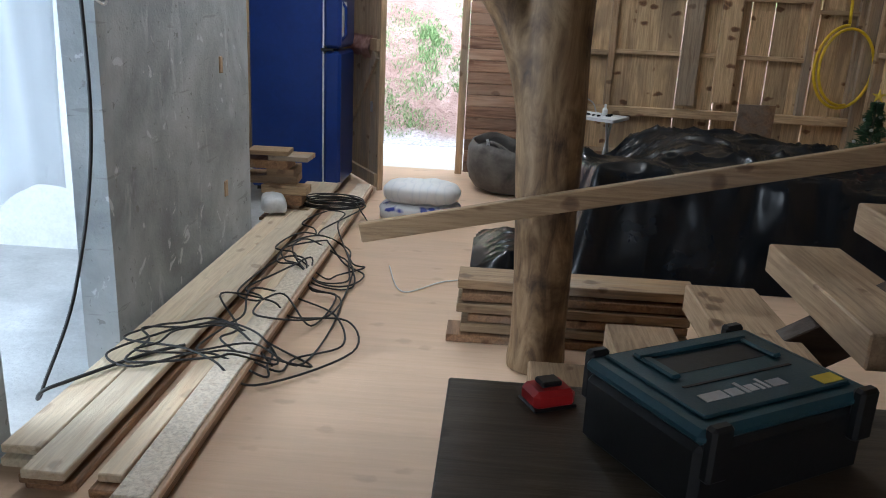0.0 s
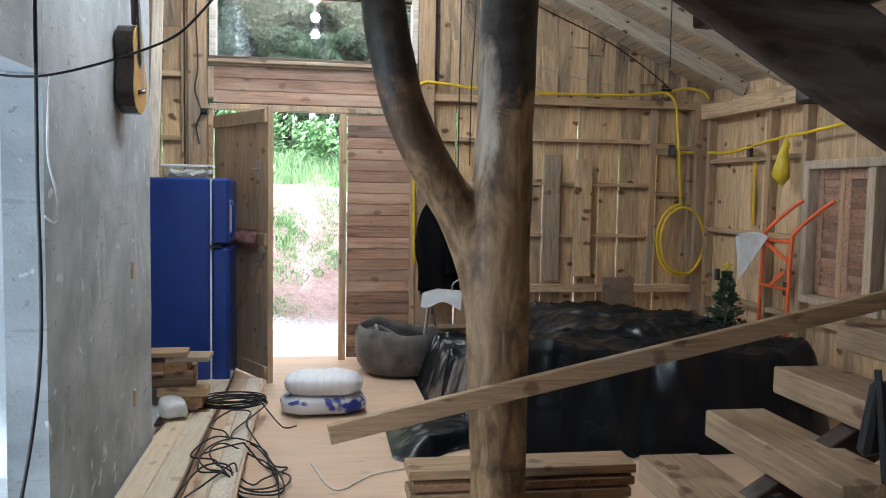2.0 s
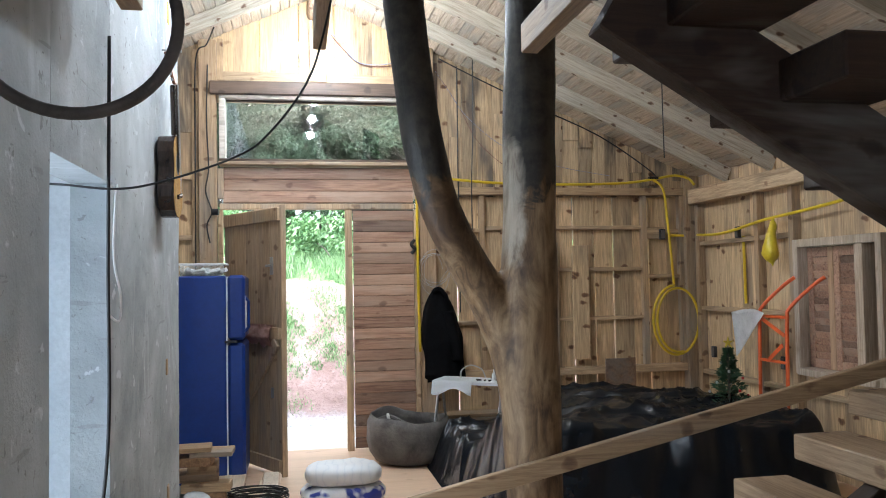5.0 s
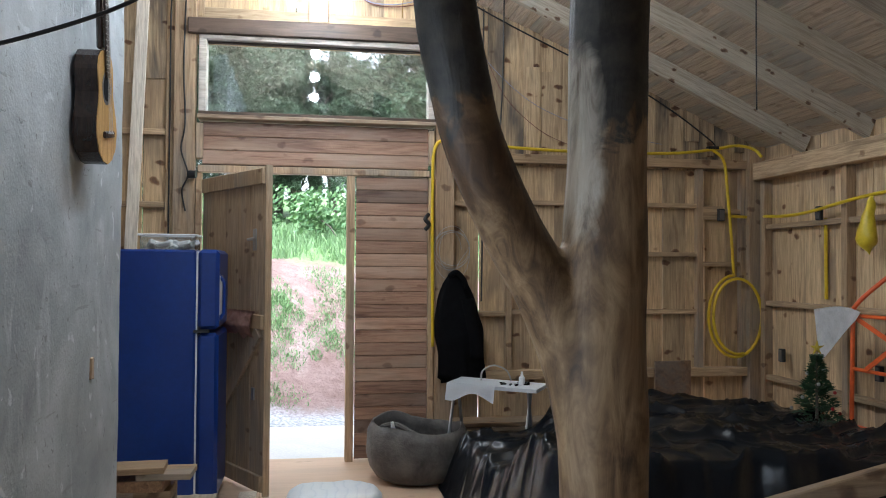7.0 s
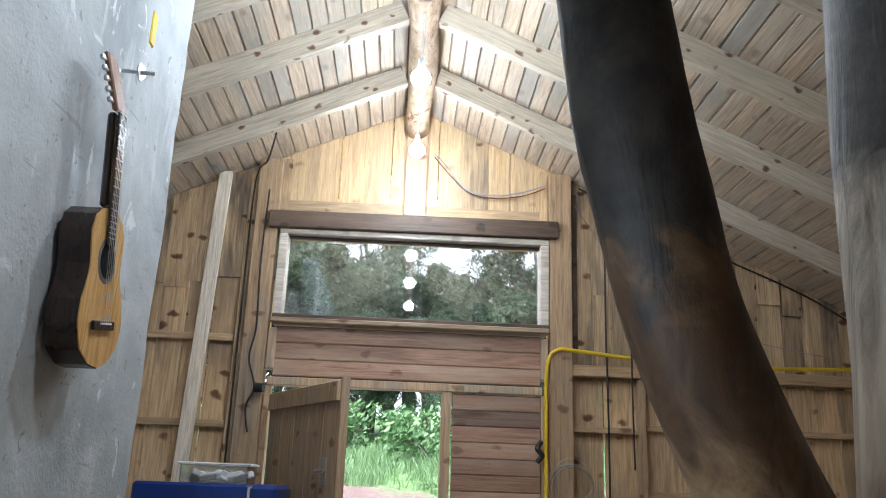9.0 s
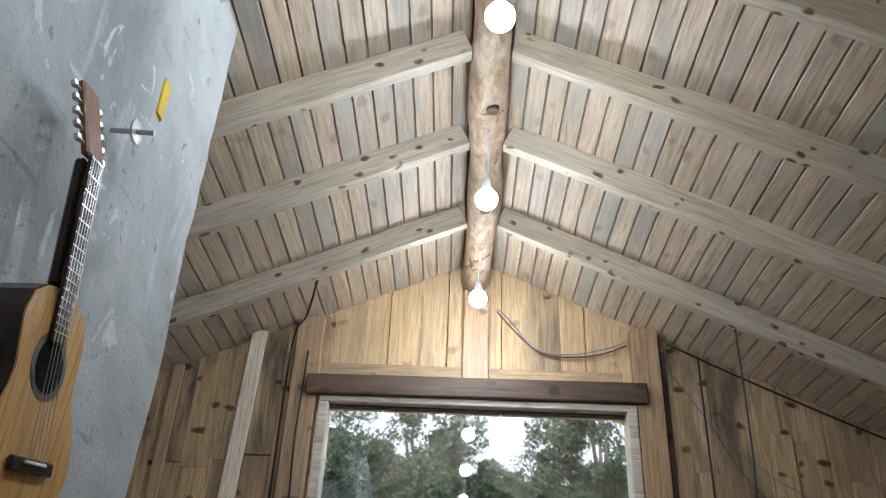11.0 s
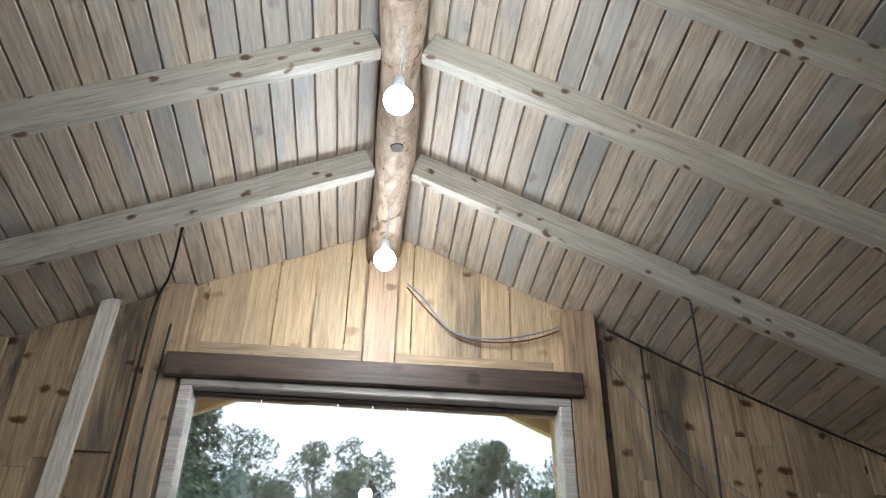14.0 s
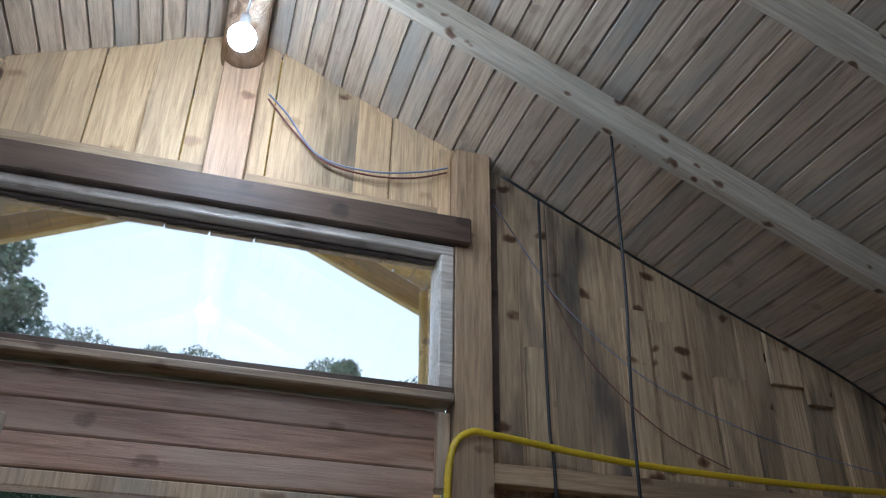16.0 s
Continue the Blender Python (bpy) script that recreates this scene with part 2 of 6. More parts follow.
BOARD = wood("rough_pine_board", (0.76, 0.565, 0.335), (0.54, 0.375, 0.21), "z", 0.7, stain=(0.24, 0.175, 0.12), stain_amt=0.7, spread=0.32, knots=0.9)
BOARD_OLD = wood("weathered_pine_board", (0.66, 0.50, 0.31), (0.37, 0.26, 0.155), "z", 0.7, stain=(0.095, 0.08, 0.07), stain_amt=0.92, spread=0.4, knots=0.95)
BOARD_GABLE = wood("clean_pine_board", (0.69, 0.51, 0.295), (0.57, 0.405, 0.23), "z", 0.65, stain=(0.30, 0.22, 0.15), stain_amt=0.4, spread=0.2, knots=0.45, kscale=0.8)
BOARD_H = wood("pine_rail", (0.60, 0.44, 0.27), (0.40, 0.28, 0.165), "x", 0.7, stain=(0.2, 0.15, 0.1), spread=0.25)
BOARD_Y = wood("pine_rail_side", (0.60, 0.44, 0.27), (0.40, 0.28, 0.165), "y", 0.7, stain=(0.2, 0.15, 0.1), spread=0.25)
POST = wood("pine_post", (0.48, 0.34, 0.205), (0.31, 0.21, 0.125), "z", 0.65, spread=0.15)
DARK_BEAM = wood("dark_stained_beam", (0.095, 0.062, 0.043), (0.05, 0.032, 0.022), "x", 0.6, spread=0.1, stain=(0.15, 0.10, 0.07))
RED_POST = wood("reddish_post", (0.51, 0.35, 0.215), (0.40, 0.25, 0.15), "z", 0.6, spread=0.05, stain_amt=0.2)
CEIL = wood("pale_ceiling_board", (0.65, 0.545, 0.42), (0.50, 0.41, 0.31), "y", 0.5, rnd="island", stain=(0.36, 0.365, 0.345), stain_amt=0.65, spread=0.24, knots=0.35)
RAFTER = wood("pale_rafter", (0.55, 0.50, 0.41), (0.45, 0.40, 0.315), "x", 0.55, stain=(0.42, 0.40, 0.34), stain_amt=0.5, spread=0.12, knots=0.95, kscale=1.7)
SIDING = wood("red_cedar_siding", (0.52, 0.325, 0.225), (0.27, 0.145, 0.098), "x", 0.5, stain=(0.50, 0.37, 0.28), stain_amt=0.7, spread=0.62, knots=0.55)
TRIM = wood("light_trim", (0.60, 0.44, 0.28), (0.45, 0.31, 0.18), "z", 0.55, spread=0.1)
WINFRAME = wood("window_frame_wood", (0.74, 0.68, 0.60), (0.60, 0.52, 0.43), "x", 0.5, spread=0.1, knots=0.3)
PALEPLANK = wood("planed_pale_plank", (0.78, 0.71, 0.60), (0.68, 0.58, 0.46), "z", 0.55, spread=0.1, knots=0.2, stain_amt=0.15)
LEAF_WOOD = wood("door_leaf_board", (0.56, 0.415, 0.265), (0.40, 0.28, 0.17), "z", 0.65, spread=0.12)
TREAD = wood("thick_tread_timber", (0.50, 0.365, 0.23), (0.36, 0.245, 0.145), "y", 0.7, spread=0.15, stain=(0.2, 0.14, 0.09), stain_amt=0.65)
# near-black: the shade under stairs and bench is put into this timber's colour
SHADE_WOOD = wood("shaded_timber", (0.05, 0.027, 0.015), (0.028, 0.016, 0.009), "x", 0.7, spread=0.1)
JOIST = wood("joist_timber", (0.40, 0.28, 0.17), (0.25, 0.165, 0.095), "y", 0.7, spread=0.25)
LUMBER = wood("fresh_lumber", (0.82, 0.71, 0.54), (0.70, 0.56, 0.39), "y", 0.6, spread=0.18, stain=(0.55, 0.40, 0.26), stain_amt=0.25, streak=0.35, knots=0.4)
LUMBER_X = wood("fresh_lumber_cross", (0.40, 0.28, 0.165), (0.28, 0.185, 0.10), "x", 0.6, spread=0.22)
LUMBER_DK = wood("dark_lumber", (0.36, 0.21, 0.11), (0.22, 0.12, 0.06), "y", 0.6, spread=0.2)
PLY = wood("plywood_floor", (0.63, 0.455, 0.32), (0.60, 0.425, 0.29), "x", 0.55, spread=0.1, stain=(0.48, 0.35, 0.245), stain_amt=0.4, knots=0.2, grain=10.0, streak=0.15)
BENCH = wood("worn_plywood_bench", (0.075, 0.055, 0.036), (0.045, 0.033, 0.022), "x", 0.6, spread=0.05, stain=(0.12, 0.09, 0.07), stain_amt=0.6)
CONC = concrete()
WHITE_WALL = mottled("whitewash", (0.62, 0.64, 0.65), (0.78, 0.79, 0.8), 2.5, 0.85, bmp=0.3)
SLAB = mottled("pale_concrete_floor", (0.42, 0.43, 0.43), (0.6, 0.61, 0.61), 3.0, 0.8, bmp=0.3)
PORCH = mottled("pale_porch_slab", (0.68, 0.68, 0.67), (0.82, 0.81, 0.79), 2.0, 0.8, bmp=0.2)
BLUE = mottled("blue_fridge_enamel", (0.005, 0.028, 0.18), (0.008, 0.042, 0.24), 3.0, 0.32, bmp=0.03)
BLACK_TARP = mottled("black_plastic_sheet", (0.004, 0.0055, 0.008), (0.009, 0.012, 0.016), 5.0, 0.24, bmp=0.12, bscale=14.0, bdist=0.015)
BLACK_TARP.node_tree.nodes["Principled BSDF"].inputs["Specular IOR Level"].default_value = 0.38
BLACK = plain("black_plastic", (0.012, 0.012, 0.013), 0.45)
RUBBER = mottled("worn_rubber", (0.05, 0.046, 0.042), (0.20, 0.18, 0.165), 4.0, 0.75, bmp=0.4)
CABLE = plain("black_cable_sheath", (0.015, 0.014, 0.014), 0.5)
YELLOW = plain("yellow_conduit", (0.72, 0.50, 0.015), 0.4)
YELLOW_BAG = plain("yellow_plastic_bag", (0.70, 0.52, 0.03), 0.35)
YPAINT = wood("yellow_stained_wood", (0.95, 0.72, 0.22), (0.88, 0.61, 0.16), "x", 0.5, spread=0.08)
WHITE_PL = plain("white_sack_plastic", (0.66, 0.68, 0.70), 0.4)
PAPER = plain("white_paper", (0.8, 0.8, 0.8), 0.7)
CLOTH_W = mottled("white_sheet_cloth", (0.72, 0.74, 0.76), (0.82, 0.83, 0.85), 3.0, 0.85, bmp=0.2, bscale=150)
JACKET = mottled("black_cloth", (0.003, 0.003, 0.0035), (0.007, 0.007, 0.008), 8.0, 0.95, bmp=0.5, bscale=120)
JACKET.node_tree.nodes["Principled BSDF"].inputs["Specular IOR Level"].default_value = 0.1
CLOTH_T, _nt, _b = base_mat("backlit_white_sheet", 0.9)
_b.inputs["Base Color"].default_value = (0.8, 0.82, 0.84, 1)
_tr = _nt.nodes.new("ShaderNodeBsdfTranslucent")
_tr.inputs[0].default_value = (0.82, 0.85, 0.88, 1)
_mx = _nt.nodes.new("ShaderNodeMixShader")
_mx.inputs[0].default_value = 0.5
_nt.links.new(_b.outputs[0], _mx.inputs[1])
_nt.links.new(_tr.outputs[0], _mx.inputs[2])
_nt.links.new(_mx.outputs[0], _nt.nodes["Material Output"].inputs[0])
RAG = mottled("reddish_rag", (0.48, 0.25, 0.19), (0.70, 0.45, 0.36), 14.0, 0.9, bmp=0.5)
ORANGE = plain("orange_paint", (0.75, 0.12, 0.02), 0.4)
STEEL = plain("galvanised_steel", (0.5, 0.5, 0.5), 0.35, 0.9)
RED = plain("red_plastic", (0.45, 0.02, 0.02), 0.4)
TEAL = mottled("dark_teal_plastic", (0.017, 0.062, 0.085), (0.023, 0.08, 0.108), 6.0, 0.36, bmp=0.08, bscale=200)
LOGO = plain("pale_grey_lettering", (0.5, 0.5, 0.5), 0.5)
STICKER = plain("yellow_sticker", (0.65, 0.48, 0.04), 0.5)
SPRUCE = wood("guitar_spruce", (0.72, 0.45, 0.17), (0.62, 0.36, 0.12), "z", 0.25, spread=0.0, knots=0, stain_amt=0.0, grain=30)
ROSE = wood("guitar_rosewood", (0.035, 0.02, 0.014), (0.018, 0.01, 0.008), "z", 0.25, spread=0.0, knots=0, stain_amt=0.0)
HEADW = wood("guitar_headstock", (0.25, 0.11, 0.05), (0.16, 0.07, 0.03), "z", 0.3, spread=0.0, knots=0, stain_amt=0.0)
GLASS = glass("window_glass")
CLEAR = glass("clear_box_plastic")
BULB = glow("lamp_bulb", (0.95, 0.98, 1.0), 165.0)
GRAVEL = mottled("grey_gravel", (0.20, 0.205, 0.22), (0.42, 0.43, 0.46), 22.0, 0.95, bmp=0.9, bscale=45.0, bdist=0.03)
BARK = mottled("far_bark", (0.06, 0.05, 0.04), (0.13, 0.11, 0.09), 6.0, 0.9)


def foliage(name, a, c2):
    m, nt, b = base_mat(name, 0.6)
    _, _, ran = coords(nt, rnd="island")
    nt.links.new(ramp_node(nt, ran, [(0.0, a), (1.0, c2)]), b.inputs["Base Color"])
    b.inputs["Transmission Weight"].default_value = 0.0
    return m


GRASS = foliage("grass_green", (0.075, 0.14, 0.05), (0.15, 0.235, 0.10))
WEED = foliage("weed_green", (0.09, 0.17, 0.06), (0.17, 0.27, 0.11))
BUSH = foliage("bush_leaves", (0.05, 0.115, 0.04), (0.13, 0.225, 0.08))
CROWN = foliage("tree_leaves", (0.014, 0.034, 0.013), (0.044, 0.078, 0.034))
XMAS = foliage("artificial_fir", (0.01, 0.035, 0.012), (0.025, 0.07, 0.025))


def trunk_mat():
    m, nt, b = base_mat("peeled_tree_trunk", 0.62)
    vec, raw, ran = coords(nt, (1, 1, 0.22))
    g = tex_noise(nt, vec, 14.0, 6, 0.65, 1.2)
    c = ramp_node(nt, g, [(0.34, (0.075, 0.040, 0.017)), (0.5, (0.19, 0.115, 0.053)), (0.66, (0.30, 0.20, 0.105))])
    p = tex_noise(nt, raw, 2.3, 5, 0.6, 0.8)
    c = mixc(nt, "MULTIPLY", 0.9, c, ramp_node(nt, p, [(0.40, (0.30, 0.24, 0.20)), (0.52, (1, 1, 1))]))
    # bark left on above the fork, with a ragged lower edge
    sx = nt.nodes.new("ShaderNodeSeparateXYZ")
    nt.links.new(raw, sx.inputs[0])
    q = tex_noise(nt, raw, 5.0, 5, 0.6, 0.6)
    add = nt.nodes.new("ShaderNodeMath")
    add.operation = "MULTIPLY_ADD"
    nt.links.new(q, add.inputs[0])
    add.inputs[1].default_value = 0.7
    tc = nt.nodes.new("ShaderNodeTexCoord")
    sz = nt.nodes.new("ShaderNodeSeparateXYZ")
    nt.links.new(tc.outputs["Object"], sz.inputs[0])
    nt.links.new(sz.outputs[2], add.inputs[2])
    k = nt.nodes.new("ShaderNodeMapRange")
    k.inputs[1].default_value, k.inputs[2].default_value = 2.22, 2.26
    nt.links.new(add.outputs[0], k.inputs[0])
    bark = ramp_node(nt, tex_noise(nt, raw, 20.0, 5, 0.6), [(0.35, (0.014, 0.011, 0.008)), (0.65, (0.045, 0.036, 0.026))])
    c = mixc(nt, "MIX", k.outputs[0], c, bark)
    # bare pale patch where the bark was torn off above the fork
    dist = nt.nodes.new("ShaderNodeVectorMath")
    dist.operation = "MULTIPLY_ADD"
    nt.links.new(tc.outputs["Object"], dist.inputs[0])
    dist.inputs[1].default_value = (7.5, 3.2, 2.0)
    dist.inputs[2].default_value = (0.78, 0.19, -3.62)
    ln = nt.nodes.new("ShaderNodeVectorMath")
    ln.operation = "LENGTH"
    nt.links.new(dist.outputs[0], ln.inputs[0])
    rag = nt.nodes.new("ShaderNodeMath")
    rag.operation = "MULTIPLY_ADD"
    nt.links.new(q, rag.inputs[0])
    rag.inputs[1].default_value = 0.8
    nt.links.new(ln.outputs["Value"], rag.inputs[2])
    pk = nt.nodes.new("ShaderNodeMapRange")
    pk.inputs[1].default_value, pk.inputs[2].default_value, pk.inputs[3].default_value, pk.inputs[4].default_value = 0.86, 1.06, 0.85, 0.0
    nt.links.new(rag.outputs[0], pk.inputs[0])
    c = mixc(nt, "MIX", pk.outputs[0], c, ramp_node(nt, g, [(0.36, (0.15, 0.115, 0.08)), (0.52, (0.34, 0.285, 0.22)), (0.66, (0.46, 0.40, 0.32))]))
    nt.links.new(c, b.inputs["Base Color"])
    bump(nt, b, g, 0.4, 0.012)
    return m


TRUNK = trunk_mat()


def log_mat():
    m, nt, b = base_mat("ridge_log", 0.65)
    vec, raw, ran = coords(nt, (1, 0.35, 1))
    g = tex_noise(nt, vec, 17.0, 6, 0.65, 0.8)
    c = ramp_node(nt, g, [(0.32, (0.25, 0.175, 0.115)), (0.5, (0.44, 0.335, 0.235)), (0.68, (0.60, 0.50, 0.39))])
    fl = tex_noise(nt, raw, 9.0, 6, 0.7, 1.2)
    c = mixc(nt, "MULTIPLY", 0.9, c, ramp_node(nt, fl, [(0.34, (0.26, 0.18, 0.13)), (0.40, (0.85, 0.76, 0.68)), (0.55, (1, 1, 1))]))
    nt.links.new(c, b.inputs["Base Color"])
    bump(nt, b, fl, 0.7, 0.03)
    return m


LOG = log_mat()

# ---------------------------------------------------------------- plan
GY = 7.08                 # inner face of the boards of the north gable
EX, WX, SY = 3.58, -3.62, -3.5
RIDGE_X, RIDGE_Z, PITCH = -0.04, 4.08, 0.45


def roof_z(x):
    return RIDGE_Z - PITCH * abs(x - RIDGE_X)

# ---------------------------------------------------------------- floor and walls
floor = tagged(part("floor", box(-0.97, EX + 0.1, SY, GY + 0.10, -0.12, 0.0), PLY), "pale pinkish plywood floor with scuffs", "floor", kind="structure")
side_floor = tagged(part("floor_side_room", box(WX, -0.975, SY, GY, -0.25, -0.11), SLAB), "pale bare concrete floor of the side room", "floor", kind="structure")

# north gable: posts, rails and upright boards
wall_north = tagged(new("wall_north"), "gable wall of rough upright pine boards with gaps", "wall", kind="structure")
ORIGIN[wall_north.name] = Vector((0, 0, 0))
rb = random.Random(4)


def upright(x0, x1, z0, y0, y1, top=None, parent=wall_north, mat=BOARD, z1=None):
    za = z1 if z1 is not None else roof_z(x0) + 0.02
    zb = z1 if z1 is not None else roof_z(x1) + 0.02
    dy = rb.choice((0.0, 0.004, 0.009, 0.014))
    part("board", poly_prism([(x0, z0), (x1, z0), (x1, zb), (x0, za)], y0 - dy, y1 - dy * 0.5), mat, parent)


# boards left of the door post (lower and upper lengths), above the window, and to the right
x = -3.6
while x < -1.06:
    w = rb.uniform(0.15, 0.23)
    gap = rb.choice([0.0, 0.002, 0.006, 0.009])
    x1 = min(x + w, -1.03)
    split = rb.uniform(2.55, 2.95)
    upright(x, x1 - gap, -0.05, GY, GY + 0.025, z1=split)
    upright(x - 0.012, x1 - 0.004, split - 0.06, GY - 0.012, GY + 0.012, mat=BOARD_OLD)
    x = x1
x = -1.05
while x < 0.98:
    w = rb.uniform(0.14, 0.20)
    x1 = min(x + w, 1.0)
    gap = 0.007 if rb.random() < 0.3 else 0.001
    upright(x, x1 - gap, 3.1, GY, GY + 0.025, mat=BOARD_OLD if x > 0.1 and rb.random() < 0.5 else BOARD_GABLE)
    x = x1
x = 0.98
GAPS = (1.22, 2.02, 2.34, 2.55, 2.74, 3.10)
cuts = [0.98, 1.22, 1.42, 1.62, 1.82, 2.02, 2.20, 2.34, 2.55, 2.74, 2.93, 3.10, 3.28, 3.45, EX + 0.02]
for a, b2 in zip(cuts, cuts[1:]):
    g = rb.uniform(0.011, 0.016) if b2 in GAPS else 0.002
    upright(a, b2 - g, -0.05, GY, GY + 0.025, z1=2.34)
x = 0.98
while x < EX:
    w = rb.uniform(0.11, 0.17)
    x1 = min(x + w, EX + 0.02)
    low = 2.26
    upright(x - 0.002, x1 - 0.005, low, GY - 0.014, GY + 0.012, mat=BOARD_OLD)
    if rb.random() < 0.35:
        zt = roof_z(x) - rb.uniform(0.1, 0.35)
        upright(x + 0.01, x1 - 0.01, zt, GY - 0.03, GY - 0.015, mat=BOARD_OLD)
    if rb.random() < 0.4:
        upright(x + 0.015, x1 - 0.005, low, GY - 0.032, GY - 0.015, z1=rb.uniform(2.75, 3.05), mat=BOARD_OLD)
    x = x1

# posts either side of the door and window, the king post, corner post
for nm, x0, x1, z1, mat, y0 in (("post", -1.07, -0.92, roof_z(-1.0) - 0.02, POST, GY - 0.10), ("post", 0.855, 1.0, roof_z(0.93) - 0.02, POST, GY - 0.10),
                               ("king_post", -0.114, 0.034, 3.96, RED_POST, GY - 0.06), ("post", 3.43, 3.57, 2.46, POST, GY - 0.12)):
    z0 = 3.29 if nm == "king_post" else 0.0
    part(nm, box(x0, x1, y0, GY - 0.002 if nm != "king_post" else GY - 0.003, z0, z1, 0.004), mat, wall_north)
part("stud", box(-1.13, -1.075, GY - 0.05, GY - 0.016, 0.0, 3.55, 0.003), BOARD, wall_north)
part("stud", box(1.01, 1.045, GY - 0.045, GY - 0.034, 2.45, 3.5, 0.002), DARK_BEAM, wall_north)
part("stud", box(-0.92, -0.87, GY - 0.03, GY - 0.002, 3.30, 3.66, 0.003), BOARD, wall_north)
part("stud", box(0.80, 0.853, GY - 0.03, GY - 0.002, 3.30, 3.66, 0.003), BOARD, wall_north)
part("ledger", box(-0.92, -0.116, GY - 0.025, GY - 0.002, 3.29, 3.37, 0.003), BOARD_H, wall_north)
part("ledger", box(0.036, 0.85, GY - 0.025, GY - 0.002, 3.29, 3.37, 0.003), BOARD_H, wall_north)

# rails of the framing
for x0, x1, zc in ((1.0, 3.43, 2.31), (1.0, 3.43, 0.63)):
    part("rail", box(x0, x1, GY - 0.09, GY - 0.001, zc - 0.035, zc + 0.035, 0.004), BOARD_H, wall_north)
STUDS = (1.44, 3.03, 3.41)
for xs in STUDS:
    part("stud", box(xs - 0.025, xs + 0.025, GY - 0.07, GY - 0.0015, 0.667, 2.273, 0.003), POST, wall_north)
bays = [(1.0, 1.415, (1.95, 1.1)), (1.465, 3.005, (1.97, 1.575, 1.115)), (3.055, 3.385, (1.93, 1.5))]
for a, b2, zs in bays:
    for zc in zs:
        part("rail", box(a, b2, GY - 0.055, GY - 0.0015, zc - 0.018, zc + 0.018, 0.003), BOARD_H, wall_north)
for zc in (2.43, 1.90, 1.1):
    part("rail", box(-3.5, -1.135, GY - 0.055, GY - 0.0145, zc - 0.022, zc + 0.022, 0.003), BOARD_H, wall_north)
for xs in (-1.72, -2.4):
    part("stud", box(xs - 0.03, xs + 0.03, GY - 0.08, GY - 0.056, 0.0, roof_z(xs) - 0.02, 0.003), POST, wall_north)
# loose boards standing on the low rail
part("loose_board", box(2.00, 2.15, GY - 0.105, GY - 0.073, 0.70, 1.83, 0.004), wood("grey_weathered_board", (0.33, 0.26, 0.19), (0.22, 0.165, 0.115), "z"), wall_north, "grey weathered loose board")
part("loose_board", box(2.29, 2.45, GY - 0.10, GY - 0.073, 0.74, 1.80, 0.004), BOARD, wall_north)

# beam over the window
tagged(part("trim_beam", beam((-0.975, GY - 0.110, 3.202), (0.908, GY - 0.110, 3.216), 0.05, 0.115, 0.006), DARK_BEAM), "dark-stained timber beam over the gable window", "beam", kind="structure")

# gable window
POST_X = wood("sill_timber", (0.40, 0.30, 0.20), (0.26, 0.18, 0.115), "x", 0.6, spread=0.05)
window_1 = tagged(new("window_1"), "wide fixed gable window in a pale wooden frame", "window", kind="structure")
ORIGIN[window_1.name] = Vector((0, 0, 0))
for nm, a in (("frame_top", (-0.90, 0.85, GY - 0.10, GY + 0.03, 3.115, 3.155)), ("frame_side", (-0.90, -0.845, GY - 0.10, GY + 0.03, 2.58, 3.114)),
              ("frame_side", (0.795, 0.85, GY - 0.10, GY + 0.03, 2.58, 3.114))):
    part(nm, box(*a, 0.005), WINFRAME, window_1)
part("inner_frame", box(-0.844, 0.794, GY - 0.045, GY - 0.0205, 3.098, 3.114, 0.003), DARK_BEAM, window_1)
part("window_sill", box(-0.905, 0.85, GY - 0.13, GY + 0.05, 2.528, 2.56, 0.006), POST_X, window_1)
part("sill_strip", box(-0.90, 0.85, GY - 0.11, GY + 0.03, 2.56, 2.585, 0.004), DARK_BEAM, window_1)
part("pane", box(-0.85, 0.80, GY - 0.02, GY - 0.014, 2.58, 3.12), GLASS, window_1).visible_shadow = False

# sided panel between window and door, and beside the door
door_panel = tagged(new("trim_siding"), "reddish horizontal cedar siding round the door", "siding", kind="structure")
ORIGIN[door_panel.name] = Vector((0, 0, 0))


def sided(x0, x1, z0, z1, n, y):
    h = (z1 - z0) / n
    for i in range(n):
        a = z0 + i * h
        bm = bmesh.new()
        pr = [(y - 0.020, a), (y - 0.024, a + h * 0.06), (y - 0.0245, a + h * 0.5), (y - 0.023, a + h * 0.97), (y, a + h * 0.97), (y, a)]
        va = [bm.verts.new((x0, p, q)) for p, q in pr]
        vb = [bm.verts.new((x1, p, q)) for p, q in pr]
        bm.faces.new(va)
        bm.faces.new(vb[::-1])
        for k in range(6):
            bm.faces.new((va[k], vb[k], vb[(k + 1) % 6], va[(k + 1) % 6]))
        part("siding_board", bm, SIDING, door_panel)


sided(-0.87, 0.80, 2.205, 2.515, 3, GY - 0.03)
sided(0.255, 0.80, 0.02, 2.135, 22, GY - 0.03)
part("backing", box(-0.87, 0.80, GY - 0.029, GY - 0.01, 2.2, 2.52), DARK_BEAM, door_panel)
part("backing", box(0.26, 0.80, GY - 0.029, GY - 0.01, 0.02, 2.14), DARK_BEAM, door_panel)
part("trim_block", box(-0.915, -0.865, GY - 0.09, GY - 0.005, 2.24, 2.50, 0.004), TRIM, door_panel)
part("trim_block", box(0.80, 0.845, GY - 0.09, GY - 0.005, 2.24, 2.50, 0.004), TRIM, door_panel)

